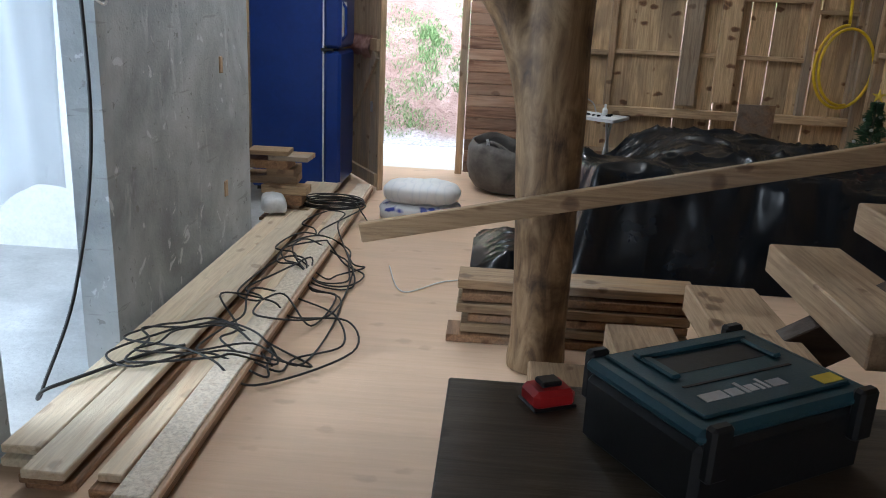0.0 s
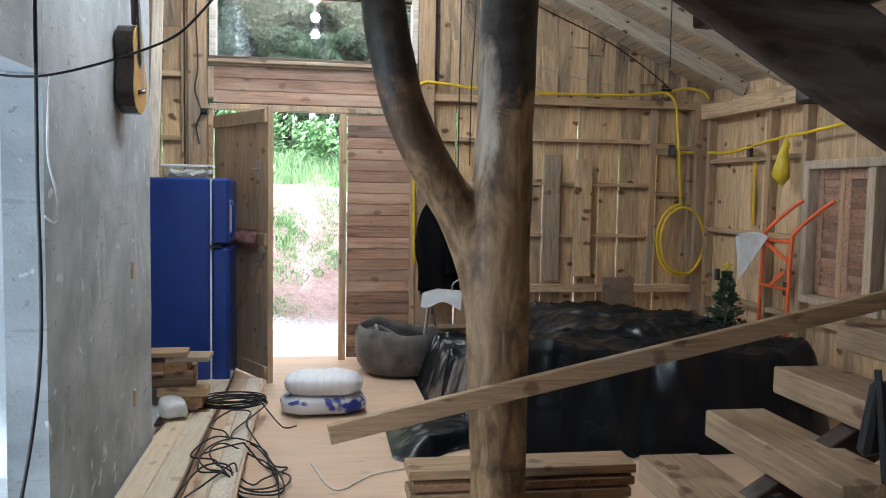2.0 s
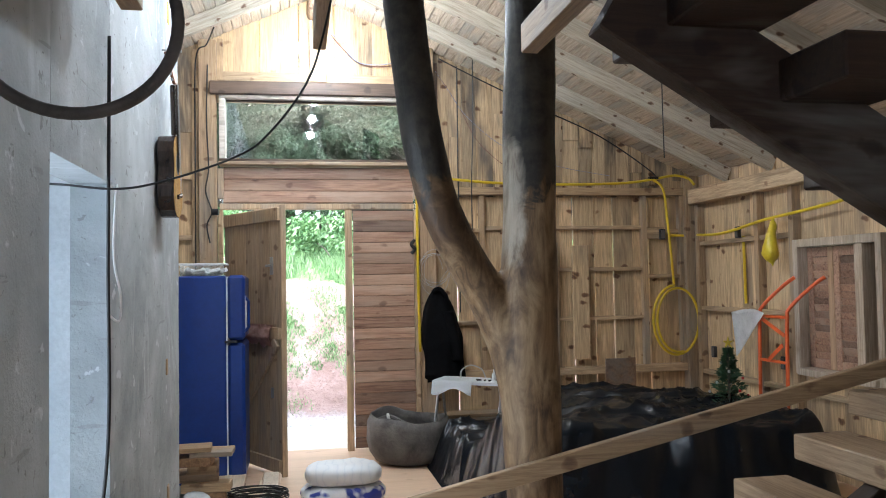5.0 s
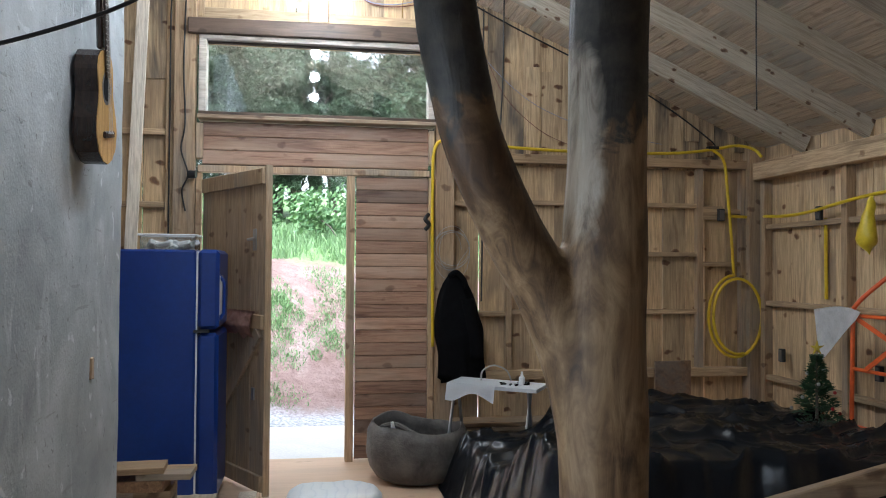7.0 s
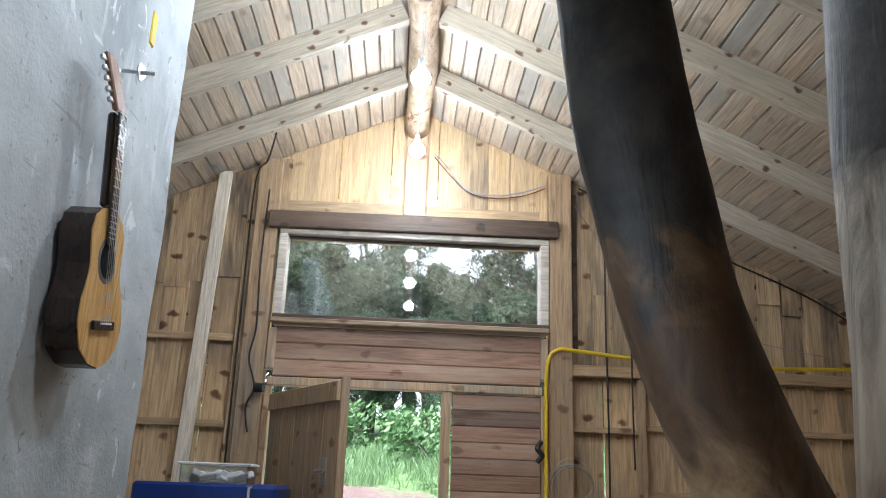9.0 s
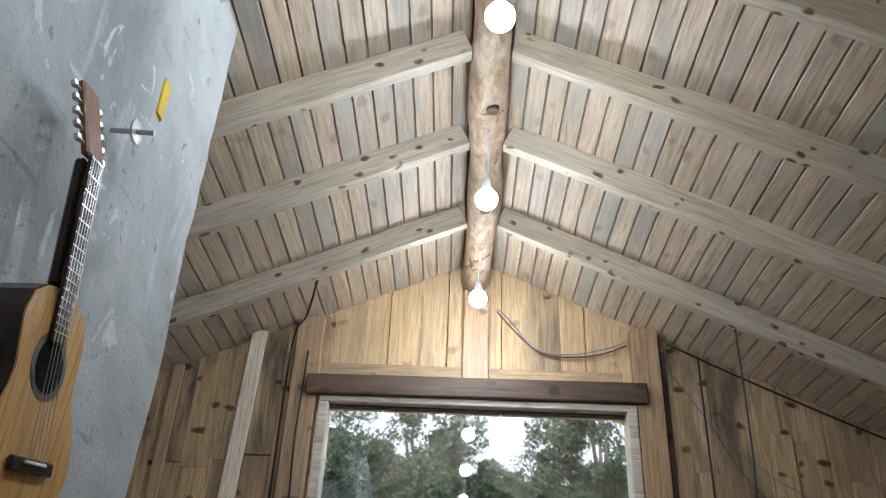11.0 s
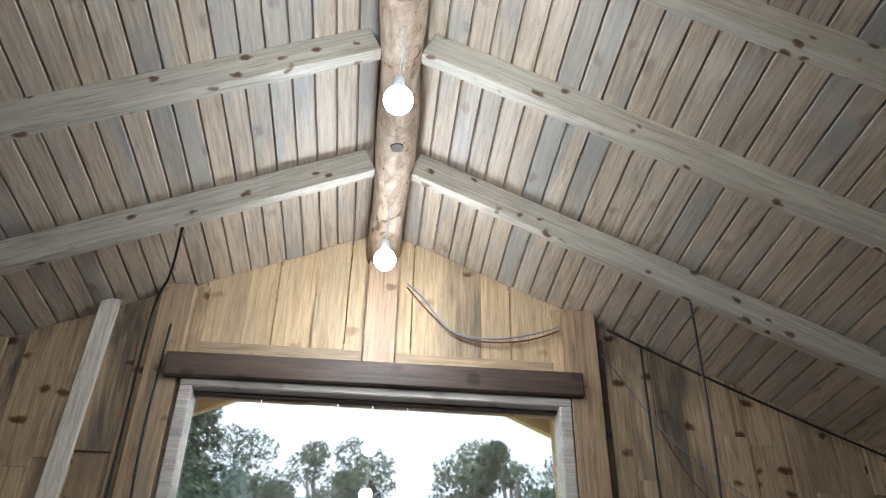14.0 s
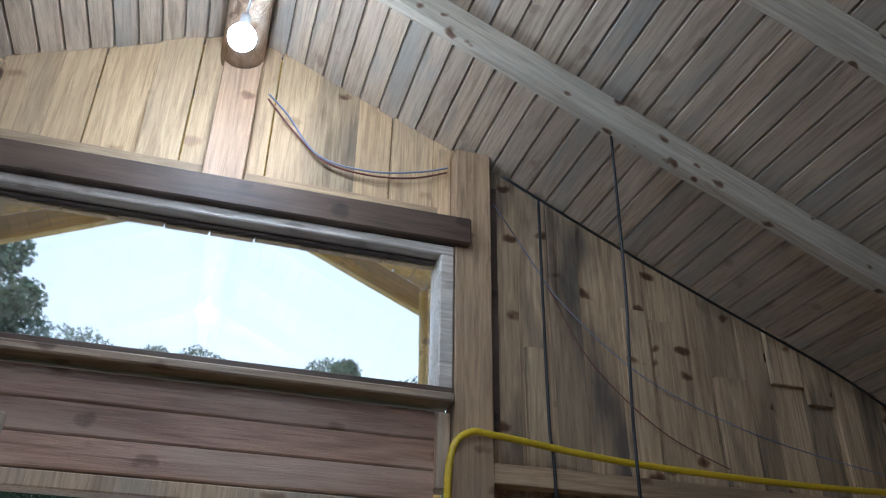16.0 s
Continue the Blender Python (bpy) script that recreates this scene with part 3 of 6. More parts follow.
# door frame, leaf and threshold
door_1 = tagged(new("door_1"), "wooden plank door standing open into the room", "door", kind="structure")
ORIGIN[door_1.name] = Vector((0, 0, 0))
part("frame_head", box(-0.90, 0.81, GY - 0.075, GY + 0.02, 2.145, 2.195, 0.004), TRIM, door_1)
part("frame_post", box(0.185, 0.245, GY - 0.07, GY + 0.03, 0.0, 2.143, 0.004), TRIM, door_1)
part("frame_post", box(-0.915, -0.875, GY - 0.05, GY + 0.03, 0.0, 2.143, 0.004), TRIM, door_1)
part("frame_post", box(0.805, 0.85, GY - 0.06, GY + 0.0, 0.0, 2.143, 0.004), TRIM, door_1)
hinge, tip = Vector((-0.84, 7.0, 0)), Vector((-0.352, 6.145, 0))
d = (tip - hinge)
L = d.length
u = d.normalized()
leaf_m = Matrix((u, Vector((-u.y, u.x, 0)), Vector((0, 0, 1)))).transposed().to_4x4()
leaf_m.translation = hinge
for i in range(5):
    part("leaf_board", box(i * L / 5 + 0.001, (i + 1) * L / 5 - 0.001, -0.018, 0.012, 0.03, 2.09, 0.003, m=leaf_m), LEAF_WOOD, door_1)
part("leaf_edge", box(L + 0.0005, L + 0.018, -0.026, 0.02, 0.012, 2.10, 0.003, m=leaf_m), TRIM, door_1, "light wooden edging strip")
for zc in (0.09, 2.03):
    part("leaf_batten", box(0.03, L - 0.002, -0.045, -0.0185, zc - 0.05, zc + 0.05, 0.003, m=leaf_m), LEAF_WOOD, door_1)
part("leaf_batten", box(0.03, L - 0.002, -0.045, -0.0185, 1.06, 1.15, 0.003, m=leaf_m), LEAF_WOOD, door_1)
a0, b0 = leaf_m @ Vector((0.06, -0.032, 0.16)), leaf_m @ Vector((L - 0.05, -0.032, 1.04))
part("leaf_brace", beam(a0, b0, 0.026, 0.09, 0.003), LEAF_WOOD, door_1)
hb = tube([leaf_m @ Vector(p) for p in ((L - 0.14, -0.03, 1.63), (L - 0.14, -0.07, 1.63), (L - 0.03, -0.075, 1.635))], 0.009, 8)
box(L - 0.165, L - 0.115, -0.026, -0.0185, 1.56, 1.70, 0.003, hb, leaf_m)
part("door_handle", hb, STEEL, door_1, "steel lever handle")
hb = box(L - 0.155, L - 0.12, -0.03, -0.0185, 0.60, 0.68, 0.003, m=leaf_m)
part("door_latch", hb, STEEL, door_1, "small steel latch")

# east wall
wall_east = tagged(new("wall_east"), "side wall of rough upright pine boards on rails", "wall", kind="structure")
ORIGIN[wall_east.name] = Vector((0, 0, 0))
y = SY
WIN_E = (4.42, 5.37, 0.74, 1.755)
while y < GY + 0.02:
    w = rb.uniform(0.16, 0.22)
    y1 = min(y + w, GY + 0.03)
    g = 0.009 if rb.random() < 0.3 else 0.001
    if y1 > WIN_E[0] and y < WIN_E[1]:
        part("board", box(EX, EX + 0.025, y, y1 - 0.001, -0.05, WIN_E[2]), BOARD, wall_east)
        part("board", box(EX, EX + 0.025, y, y1 - 0.001, WIN_E[3], 2.5), BOARD, wall_east)
        if y < WIN_E[0]:
            part("board", box(EX, EX + 0.025, y, WIN_E[0], WIN_E[2], WIN_E[3]), BOARD, wall_east)
        if y1 > WIN_E[1]:
            part("board", box(EX, EX + 0.025, WIN_E[1], y1 - 0.001, WIN_E[2], WIN_E[3]), BOARD, wall_east)
    else:
        part("board", box(EX, EX + 0.025, y, y1 - g, -0.05, 2.5), BOARD, wall_east)
    y = y1
part("top_plate", box(EX - 0.13, EX - 0.002, SY, GY - 0.13, 2.18, 2.32, 0.006), BOARD_Y, wall_east)
for zc in (1.80, 1.19, 0.60):
    part("rail", box(EX - 0.06, EX - 0.001, 5.40, GY - 0.13, zc - 0.02, zc + 0.02, 0.003), BOARD_Y, wall_east)
    if zc == 0.60:
        part("rail", box(EX - 0.06, EX - 0.001, SY, 5.395, zc - 0.02, zc + 0.02, 0.003), BOARD_Y, wall_east)
for ys in (6.90, 5.90, 5.42, 4.28, 3.2, 2.0, 0.8):
    part("stud", box(EX - 0.075, EX - 0.0015, ys - 0.03, ys + 0.03, 0.0, 2.179, 0.004), POST, wall_east)

# shuttered window in the east wall
window_2 = tagged(new("window_2"), "side window with brown boarded shutters in a pale frame", "window", kind="structure")
ORIGIN[window_2.name] = Vector((0, 0, 0))
y0, y1, z0, z1 = WIN_E
WFZ = wood("pale_window_post", (0.56, 0.47, 0.37), (0.42, 0.33, 0.24), "z", 0.55, spread=0.1, knots=0.3)
part("window_frame", box(EX - 0.10, EX + 0.03, y0 - 0.0, y0 + 0.06, z0, z1, 0.004), WFZ, window_2)
part("window_frame", box(EX - 0.10, EX + 0.03, y1 - 0.06, y1, z0, z1, 0.004), WFZ, window_2)
part("window_frame", box(EX - 0.10, EX + 0.03, y0 + 0.0605, y1 - 0.0605, z1 - 0.06, z1, 0.004), WFZ, window_2)
part("window_sill", box(EX - 0.13, EX + 0.03, y0 + 0.0605, y1 - 0.0605, z0, z0 + 0.05, 0.004), WFZ, window_2)
part("mullion", box(EX - 0.09, EX + 0.02, y0 + 0.195, y0 + 0.275, z0 + 0.051, z1 - 0.061, 0.004), WFZ, window_2)


def shutter(ya, yb, za, zb, parent, xw):
    s = part("shutter", box(xw, xw + 0.03, ya, ya + 0.06, za, zb, 0.003), RED_POST, parent, "brown shutter of lapped boards")
    for a in ((ya + 0.0605, yb - 0.0605, za, za + 0.07), (ya + 0.0605, yb - 0.0605, zb - 0.07, zb)):
        part("shutter_rail", box(xw, xw + 0.03, a[0], a[1], a[2], a[3], 0.003), SIDING, s)
    part("shutter_stile", box(xw, xw + 0.03, yb - 0.06, yb, za, zb, 0.003), SIDING, s)
    n = int((zb - za - 0.14) / 0.05)
    for i in range(n):
        zc = za + 0.095 + i * 0.05
        m = pose(xw + 0.015, 0, zc, 0, 74, 0)
        part("louvre", box(-0.026, 0.026, ya + 0.061, yb - 0.061, -0.005, 0.005, m=m), SIDING, s)


shutter(y0 + 0.28, y0 + 0.585, z0 + 0.055, z1 - 0.065, window_2, EX - 0.02)
shutter(y0 + 0.59, y1 - 0.065, z0 + 0.055, z1 - 0.065, window_2, EX - 0.02)
part("dark_backing", box(EX + 0.012, EX + 0.026, y0 + 0.061, y1 - 0.061, z0 + 0.051, z1 - 0.061), DARK_BEAM, window_2)
# a second louvred panel further along the same wall
window_3 = tagged(new("window_3"), "brown lapped-board shutters on the side wall", "window", kind="structure")
ORIGIN[window_3.name] = Vector((0, 0, 0))
shutter(3.72, 4.05, 0.75, 1.75, window_3, EX - 0.055)
shutter(3.36, 3.70, 0.75, 1.75, window_3, EX - 0.055)
part("lintel_shelf", box(EX - 0.10, EX - 0.002, 3.24, 4.24, 1.80, 1.84, 0.004), BOARD_Y, window_3)

# concrete partition with a doorway, side room, back and west walls
CX0, CX1 = -1.07, -0.93
wall_partition = tagged(new("wall_partition"), "rough grey cement-rendered partition wall", "wall", kind="structure")
ORIGIN[wall_partition.name] = Vector((0, 0, 0))


def ragged_wall(ya, yb, za, zb, rag_far):
    """Cement wall with a slightly uneven face and, at its far end, a ragged edge."""
    bm = bmesh.new()
    ny, nz = max(2, int((yb - ya) / 0.06)), max(2, int((zb - za) / 0.06))
    for side, xw in ((1, CX1), (-1, CX0)):
        grid = []
        for j in range(nz + 1):
            row = []
            for i in range(ny + 1):
                yy, zz = ya + (yb - ya) * i / ny, za + (zb - za) * j / nz
                n1 = noise.noise(Vector((yy * 1.3, zz * 1.1, 3.0 * side)))
                if rag_far and i == ny:
                    yy += 0.022 * noise.noise(Vector((1.0, zz * 3.1, 0))) + 0.012 * noise.noise(Vector((2.0, zz * 11.0, 0)))
                row.append(bm.verts.new((xw + 0.006 * n1, yy, zz)))
            grid.append(row)
        for j in range(nz):
            for i in range(ny):
                bm.faces.new((grid[j][i], grid[j][i + 1], grid[j + 1][i + 1], grid[j + 1][i]))
        if side == 1:
            g1 = grid
        else:
            g2 = grid
    for j in range(nz):
        bm.faces.new((g1[j][0], g1[j + 1][0], g2[j + 1][0], g2[j][0]))
        bm.faces.new((g1[j][ny], g1[j + 1][ny], g2[j + 1][ny], g2[j][ny]))
    for i in range(ny):
        bm.faces.new((g1[0][i], g1[0][i + 1], g2[0][i + 1], g2[0][i]))
        bm.faces.new((g1[nz][i], g1[nz][i + 1], g2[nz][i + 1], g2[nz][i]))
    return bm


ZT = roof_z(-1.0) - 0.03
part("render_far", ragged_wall(2.95, 4.725, -0.25, ZT, True), CONC, wall_partition)
part("render_near", ragged_wall(SY, 2.20, -0.25, ZT, False), CONC, wall_partition)
part("render_over_door", ragged_wall(2.202, 2.948, 1.87, ZT, False), CONC, wall_partition)
wall_side = tagged(part("wall_side_room", box(WX, CX0 - 0.008, 4.57, 4.70, -0.25, 3.3), WHITE_WALL), "whitewashed wall closing the side room", "wall", kind="structure")
bm = box(WX - 0.12, WX, SY, 0.95, -0.25, 2.6)
box(WX - 0.12, WX, 2.25, GY + 0.02, -0.25, 2.6, 0, bm)
box(WX - 0.12, WX, 0.95, 2.25, -0.25, 0.9, 0, bm)
box(WX - 0.12, WX, 0.95, 2.25, 2.1, 2.6, 0, bm)
tagged(part("wall_west", bm, WHITE_WALL), "whitewashed outer wall with a window opening", "wall", kind="structure")
# south wall; its unseen opening is added for the fill lamp
bm = box(WX, -1.2, SY - 0.12, SY, -0.25, 4.0)
box(0.4, EX + 0.1, SY - 0.12, SY, -0.25, 4.0, 0, bm)
box(-1.2, 0.4, SY - 0.12, SY, -0.25, 1.3, 0, bm)
box(-1.2, 0.4, SY - 0.12, SY, 2.2, 4.2, 0, bm)
tagged(part("wall_south", bm, BOARD), "plain board wall behind the stairs", "wall", kind="structure")

# ---------------------------------------------------------------- roof
bm = bmesh.new()
PW = 0.090
vv, ff = [], []
cs = 1 / math.hypot(1, PITCH)
for sgn, xe in ((1, EX + 0.25), (-1, WX - 0.25)):
    n = int(abs(xe - RIDGE_X) / (PW * cs))
    for i in range(n):
        xa, xb = RIDGE_X + sgn * i * PW * cs, RIDGE_X + sgn * (i + 1) * PW * cs
        g = 0.0057 * sgn
        ya = SY - 0.1
        cutsy = [SY - 0.1, rb.uniform(0.2, 1.6), GY + 0.02] if i % 3 else [SY - 0.1, GY + 0.02]
        for ya, yb in zip(cutsy, cutsy[1:]):
            k = len(vv)
            for yy in (ya, yb):
                for xx, dz in ((xa + 0.2 * g, 0.014), (xa + g, 0.0), (xb - g, 0.0), (xb - 0.2 * g, 0.014), (xb, 0.03), (xa, 0.03)):
                    vv.append((xx, yy, roof_z(xx) + dz))
            for q in range(6):
                ff.append((k + q, k + (q + 1) % 6, k + 6 + (q + 1) % 6, k + 6 + q))
            ff.append(tuple(k + q for q in range(6)))
            ff.append(tuple(k + 6 + q for q in range(6)))
me = bpy.data.meshes.new("ceiling")
me.from_pydata(vv, [], ff)
me.materials.append(CEIL)
ceiling = tagged(new("ceiling", me), "pale grooved pine board ceiling under the roof slopes", "ceiling", kind="structure")
bm = bmesh.new()
for sgn, xe in ((1, EX + 0.3), (-1, WX - 0.3)):
    q = [bm.verts.new((xx, yy, roof_z(xx) + dz)) for xx, yy, dz in ((RIDGE_X, SY - 0.15, 0.05), (xe, SY - 0.15, 0.05), (xe, GY + 1.15, 0.05), (RIDGE_X, GY + 1.15, 0.05),
                                                                    (RIDGE_X, SY - 0.15, 0.09), (xe, SY - 0.15, 0.09), (xe, GY + 1.15, 0.09), (RIDGE_X, GY + 1.15, 0.09))]
    for f in ((0, 1, 2, 3), (4, 5, 6, 7), (0, 1, 5, 4), (1, 2, 6, 5), (2, 3, 7, 6), (3, 0, 4, 7)):
        bm.faces.new([q[k] for k in f])
tagged(part("roof", bm, mottled("roof_sheet", (0.2, 0.2, 0.2), (0.3, 0.3, 0.3), 3.0, 0.6)), "plain grey roof covering", "roof", kind="structure")

# rafters in pairs
rafters = []
RY = [6.40, 5.705, 5.115] + [4.51 - 0.61 * k for k in range(13)]
for yr in RY:
    if yr < SY + 0.1:
        continue
    for sgn, xe in ((1, EX - 0.02), (-1, WX + 0.02)):
        xa = RIDGE_X + sgn * 0.10
        dz = -0.066
        a0, b0 = Vector((xa, yr, roof_z(xa) + dz)), Vector((xe, yr, roof_z(xe) + dz))
        ln = (b0 - a0).length
        ob = part("rafter", box(0, ln, -0.0275, 0.0275, -0.0625, 0.0625, 0.003), RAFTER)
        ax = (b0 - a0).normalized()
        az = ax.cross(Vector((0, 1, 0)) * sgn).normalized()
        mm = Matrix((ax, az.cross(ax), az)).transposed().to_4x4()
        mm.translation = a0
        ob.matrix_world = mm
        tagged(ob, "pale planed pine rafter with dark knots", "rafter", "roof rafters", "structure")
# ridge log with bumps
pts = [(RIDGE_X + 0.010 * math.sin(k * 0.9), SY + k * (GY - 0.01 - SY) / 40, RIDGE_Z - 0.155 + 0.006 * math.sin(k * 1.7)) for k in range(41)]
rad = [0.082 + 0.008 * math.sin(k * 2.1) for k in range(41)]
log = tube(pts, rad, 20, wob=0.10)
tagged(part("ridge_log", log, LOG, smooth=True), "peeled round ridge log with knot holes", "log", kind="structure")
bm = bmesh.new()
for yk in (4.30, 5.36, 6.13):
    tube([(RIDGE_X + 0.01, yk, RIDGE_Z - 0.225), (RIDGE_X + 0.012, yk, RIDGE_Z - 0.247)], [0.032, 0.026], 10, bm)
tagged(part("ridge_knots", bm, DARK_BEAM), "dark knots on the ridge log", "knot", kind="structure")

# hanging bulbs
for yb, zb in ((6.53, 3.546), (5.49, 3.475), (4.50, 3.48), (3.45, 3.48)):
    xb = RIDGE_X - 0.004
    lamp = thing("pendant_bulb", (xb, yb, zb - 0.05), "lit white bulb hanging on a flex from the ridge log", "lamp", "bulbs along the ridge")
    bm = bmesh.new()
    bmesh.ops.create_uvsphere(bm, u_segments=24, v_segments=16, radius=0.047, matrix=Matrix.Translation((xb, yb, zb)))
    bmesh.ops.delete(bm, geom=[v for v in bm.verts if v.co.z > zb + 0.037], context="VERTS")
    part("bulb", bm, BULB, lamp, "glowing white dome of the bulb", smooth=True)
    part("housing", tube([(xb, yb, zb + 0.034), (xb, yb, zb + 0.05), (xb, yb, zb + 0.075), (xb, yb, zb + 0.10)], [0.0335, 0.025, 0.018, 0.016], 20), PAPER, lamp, "white plastic bulb housing", smooth=True)
    part("flex", tube([(xb, yb, zb + 0.085), (xb + 0.006, yb + 0.01, zb + 0.2), (xb + 0.008, yb + 0.015, RIDGE_Z - 0.235)], 0.005, 6), PAPER, lamp, "white flex")

# loft joists over the start, with cut ends
for xj, yj, w in ((-0.155, 2.95, 0.05), (0.18, 2.35, 0.055), (0.685, 2.90, 0.07), (-0.78, 2.57, 0.07), (1.35, 1.0, 0.06), (2.1, 1.0, 0.06)):
    solo("loft_joist", beam((xj, SY, 2.46), (xj, yj, 2.46), w, 0.12, 0.004), JOIST, (xj, yj, 2.4), "rough timber joist with a sawn end", "joist", "loft joists", "structure")

# unseen deck added to keep bulb light off the near wall and stairs
loft = tagged(new("floor_loft"), "unseen board deck added on the joists to block bulb light", "floor", kind="structure")
ORIGIN[loft.name] = Vector((0, 0, 0))
for k in range(7):
    part("plank", box(-0.915 + 0.18 * k, -0.915 + 0.18 * k + 0.176, SY + 0.01, 2.20, 2.521, 2.546, 0.003), JOIST, loft)

# ---------------------------------------------------------------- outdoors
def ground_z(x, y):
    """Porch level, gravel track, red bank, then a grassy slope."""
    if y < 9.6:
        return -0.16
    t = min(1.0, (y - 9.6) / 2.6)
    bank = 1.75 * (t * t * (3 - 2 * t))
    slope = max(0.0, y - 12.2) * 0.11 if y < 40 else 27.8 * 0.11 + (y - 40) * 0.05
    z = -0.16 + bank + slope
    return z + 0.22 * t * noise.noise(Vector((x * 0.7, y * 0.7, 0))) + 0.09 * t * noise.noise(Vector((x * 2.3, y * 2.3, 5)))


ys = [GY + 0.1, 8.0, 8.6, 9.0, 9.3, 9.6] + [9.6 + 0.2 * k for k in range(1, 22)] + [14.5, 15.5, 17, 19, 22, 26, 31, 40, 60, 120, 400, 1500]
xs = [-1500, -300, -80, -30, -18, -12] + [-9 + 0.35 * k for k in range(52)] + [12, 18, 30, 80, 300, 1500]


def sheet(ylist, name, mat, label, cat):
    vv = [(x, y, ground_z(x, y)) for y in ylist for x in xs]
    n = len(xs)
    ff = [(j * n + i, j * n + i + 1, (j + 1) * n + i + 1, (j + 1) * n + i) for j in range(len(ylist) - 1) for i in range(n - 1)]
    me = bpy.data.meshes.new(name)
    me.from_pydata(vv, [], ff)
    me.materials.append(mat)
    return tagged(new(name, me), label, cat, kind="structure")


def earth_mat():
    m, nt, b = base_mat("earth_and_gravel_ground", 0.95)
    tc = nt.nodes.new("ShaderNodeTexCoord")
    sp = nt.nodes.new("ShaderNodeSeparateXYZ")
    nt.links.new(tc.outputs["Object"], sp.inputs[0])
    o = tc.outputs["Object"]
    n1 = tex_noise(nt, o, 1.1, 6, 0.65, 0.5)
    n2 = tex_noise(nt, o, 9.0, 5, 0.65)
    peb = tex_noise(nt, o, 26.0, 3, 0.6)
    red = ramp_node(nt, n1, [(0.3, (0.115, 0.07, 0.06)), (0.55, (0.175, 0.12, 0.11)), (0.75, (0.25, 0.20, 0.19))])
    red = mixc(nt, "MULTIPLY", 0.5, red, ramp_node(nt, n2, [(0.3, (0.6, 0.55, 0.5)), (0.65, (1, 1, 1))]))
    grv = ramp_node(nt, peb, [(0.3, (0.14, 0.14, 0.15)), (0.5, (0.33, 0.33, 0.35)), (0.7, (0.5, 0.5, 0.52))])
    grs = ramp_node(nt, n2, [(0.3, (0.08, 0.15, 0.045)), (0.7, (0.15, 0.24, 0.08))])
    def edge(at, w, amp):
        ad = nt.nodes.new("ShaderNodeMath")
        ad.operation = "MULTIPLY_ADD"
        nt.links.new(n1, ad.inputs[0])
        ad.inputs[1].default_value = amp
        nt.links.new(sp.outputs[1], ad.inputs[2])
        k = nt.nodes.new("ShaderNodeMapRange")
        k.inputs[1].default_value, k.inputs[2].default_value = at, at + w
        nt.links.new(ad.outputs[0], k.inputs[0])
        return k.outputs[0]
    c = mixc(nt, "MIX", edge(10.0, 0.35, 0.8), grv, red)
    c = mixc(nt, "MIX", edge(12.6, 0.5, 1.5), c, grs)
    nt.links.new(c, b.inputs["Base Color"])
    bump(nt, b, n2, 0.8, 0.06)
    return m


sheet(ys, "ground", earth_mat(), "gravel track, red earth bank and grassy slope outside", "ground")
bm = box(-1500, 1500, -1500, GY + 0.1, -0.4, -0.26)
tagged(part("ground_around", bm, GRAVEL), "bare gravelly ground around the house", "ground", kind="structure")
tagged(part("pavement", box(-2.6, 2.6, GY + 0.105, 8.62, -0.3, -0.04, 0.01), PORCH), "pale concrete porch slab outside the door", "porch", kind="structure")

rg = random.Random(11)


def blades(name, mat, spots, count, hmin, hmax, w, label):
    vv, ff = [], []
    for cx, cy, r in spots:
        for _ in range(count):
            a, q = rg.uniform(0, 6.283), r * math.sqrt(rg.random())
            x0, y0 = cx + q * math.cos(a), cy + q * math.sin(a)
            z0 = ground_z(x0, y0) - 0.02
            h = rg.uniform(hmin, hmax)
            b2 = rg.uniform(0, 6.283)
            dx, dy = math.cos(b2) * w * 0.5, math.sin(b2) * w * 0.5
            lx, ly = rg.uniform(-0.5, 0.5) * h, rg.uniform(-0.5, 0.5) * h
            k = len(vv)
            vv += [(x0 - dx, y0 - dy, z0), (x0 + dx, y0 + dy, z0), (x0 + lx * 0.4 + dx * 0.8, y0 + ly * 0.4 + dy * 0.8, z0 + h * 0.6), (x0 + lx * 0.4 - dx * 0.8, y0 + ly * 0.4 - dy * 0.8, z0 + h * 0.6), (x0 + lx, y0 + ly, z0 + h)]
            ff += [(k, k + 1, k + 2, k + 3), (k + 3, k + 2, k + 4)]
    me = bpy.data.meshes.new(name)
    me.from_pydata(vv, [], ff)
    me.materials.append(mat)
    return tagged(new(name, me), label, "grass", kind="stuff")


top = [(rg.uniform(-5, 4), rg.uniform(12.4, 19), 0.8) for _ in range(150)]
blades("grass", GRASS, top, 210, 0.08, 0.26, 0.018, "tall bright green grass on the slope above the bank")
tuf = []
for _ in range(46):
    cx, cy, run = rg.uniform(-3.6, 2.4), rg.uniform(10.3, 12.7), rg.randint(3, 9)
    for q in range(run):
        tuf.append((cx + 0.13 * q + rg.uniform(-0.08, 0.08), cy - 0.10 * q + rg.uniform(-0.06, 0.06), rg.uniform(0.06, 0.22)))
blades("weeds", WEED, tuf, 130, 0.02, 0.075, 0.013, "green weeds growing in patches on the red bank")


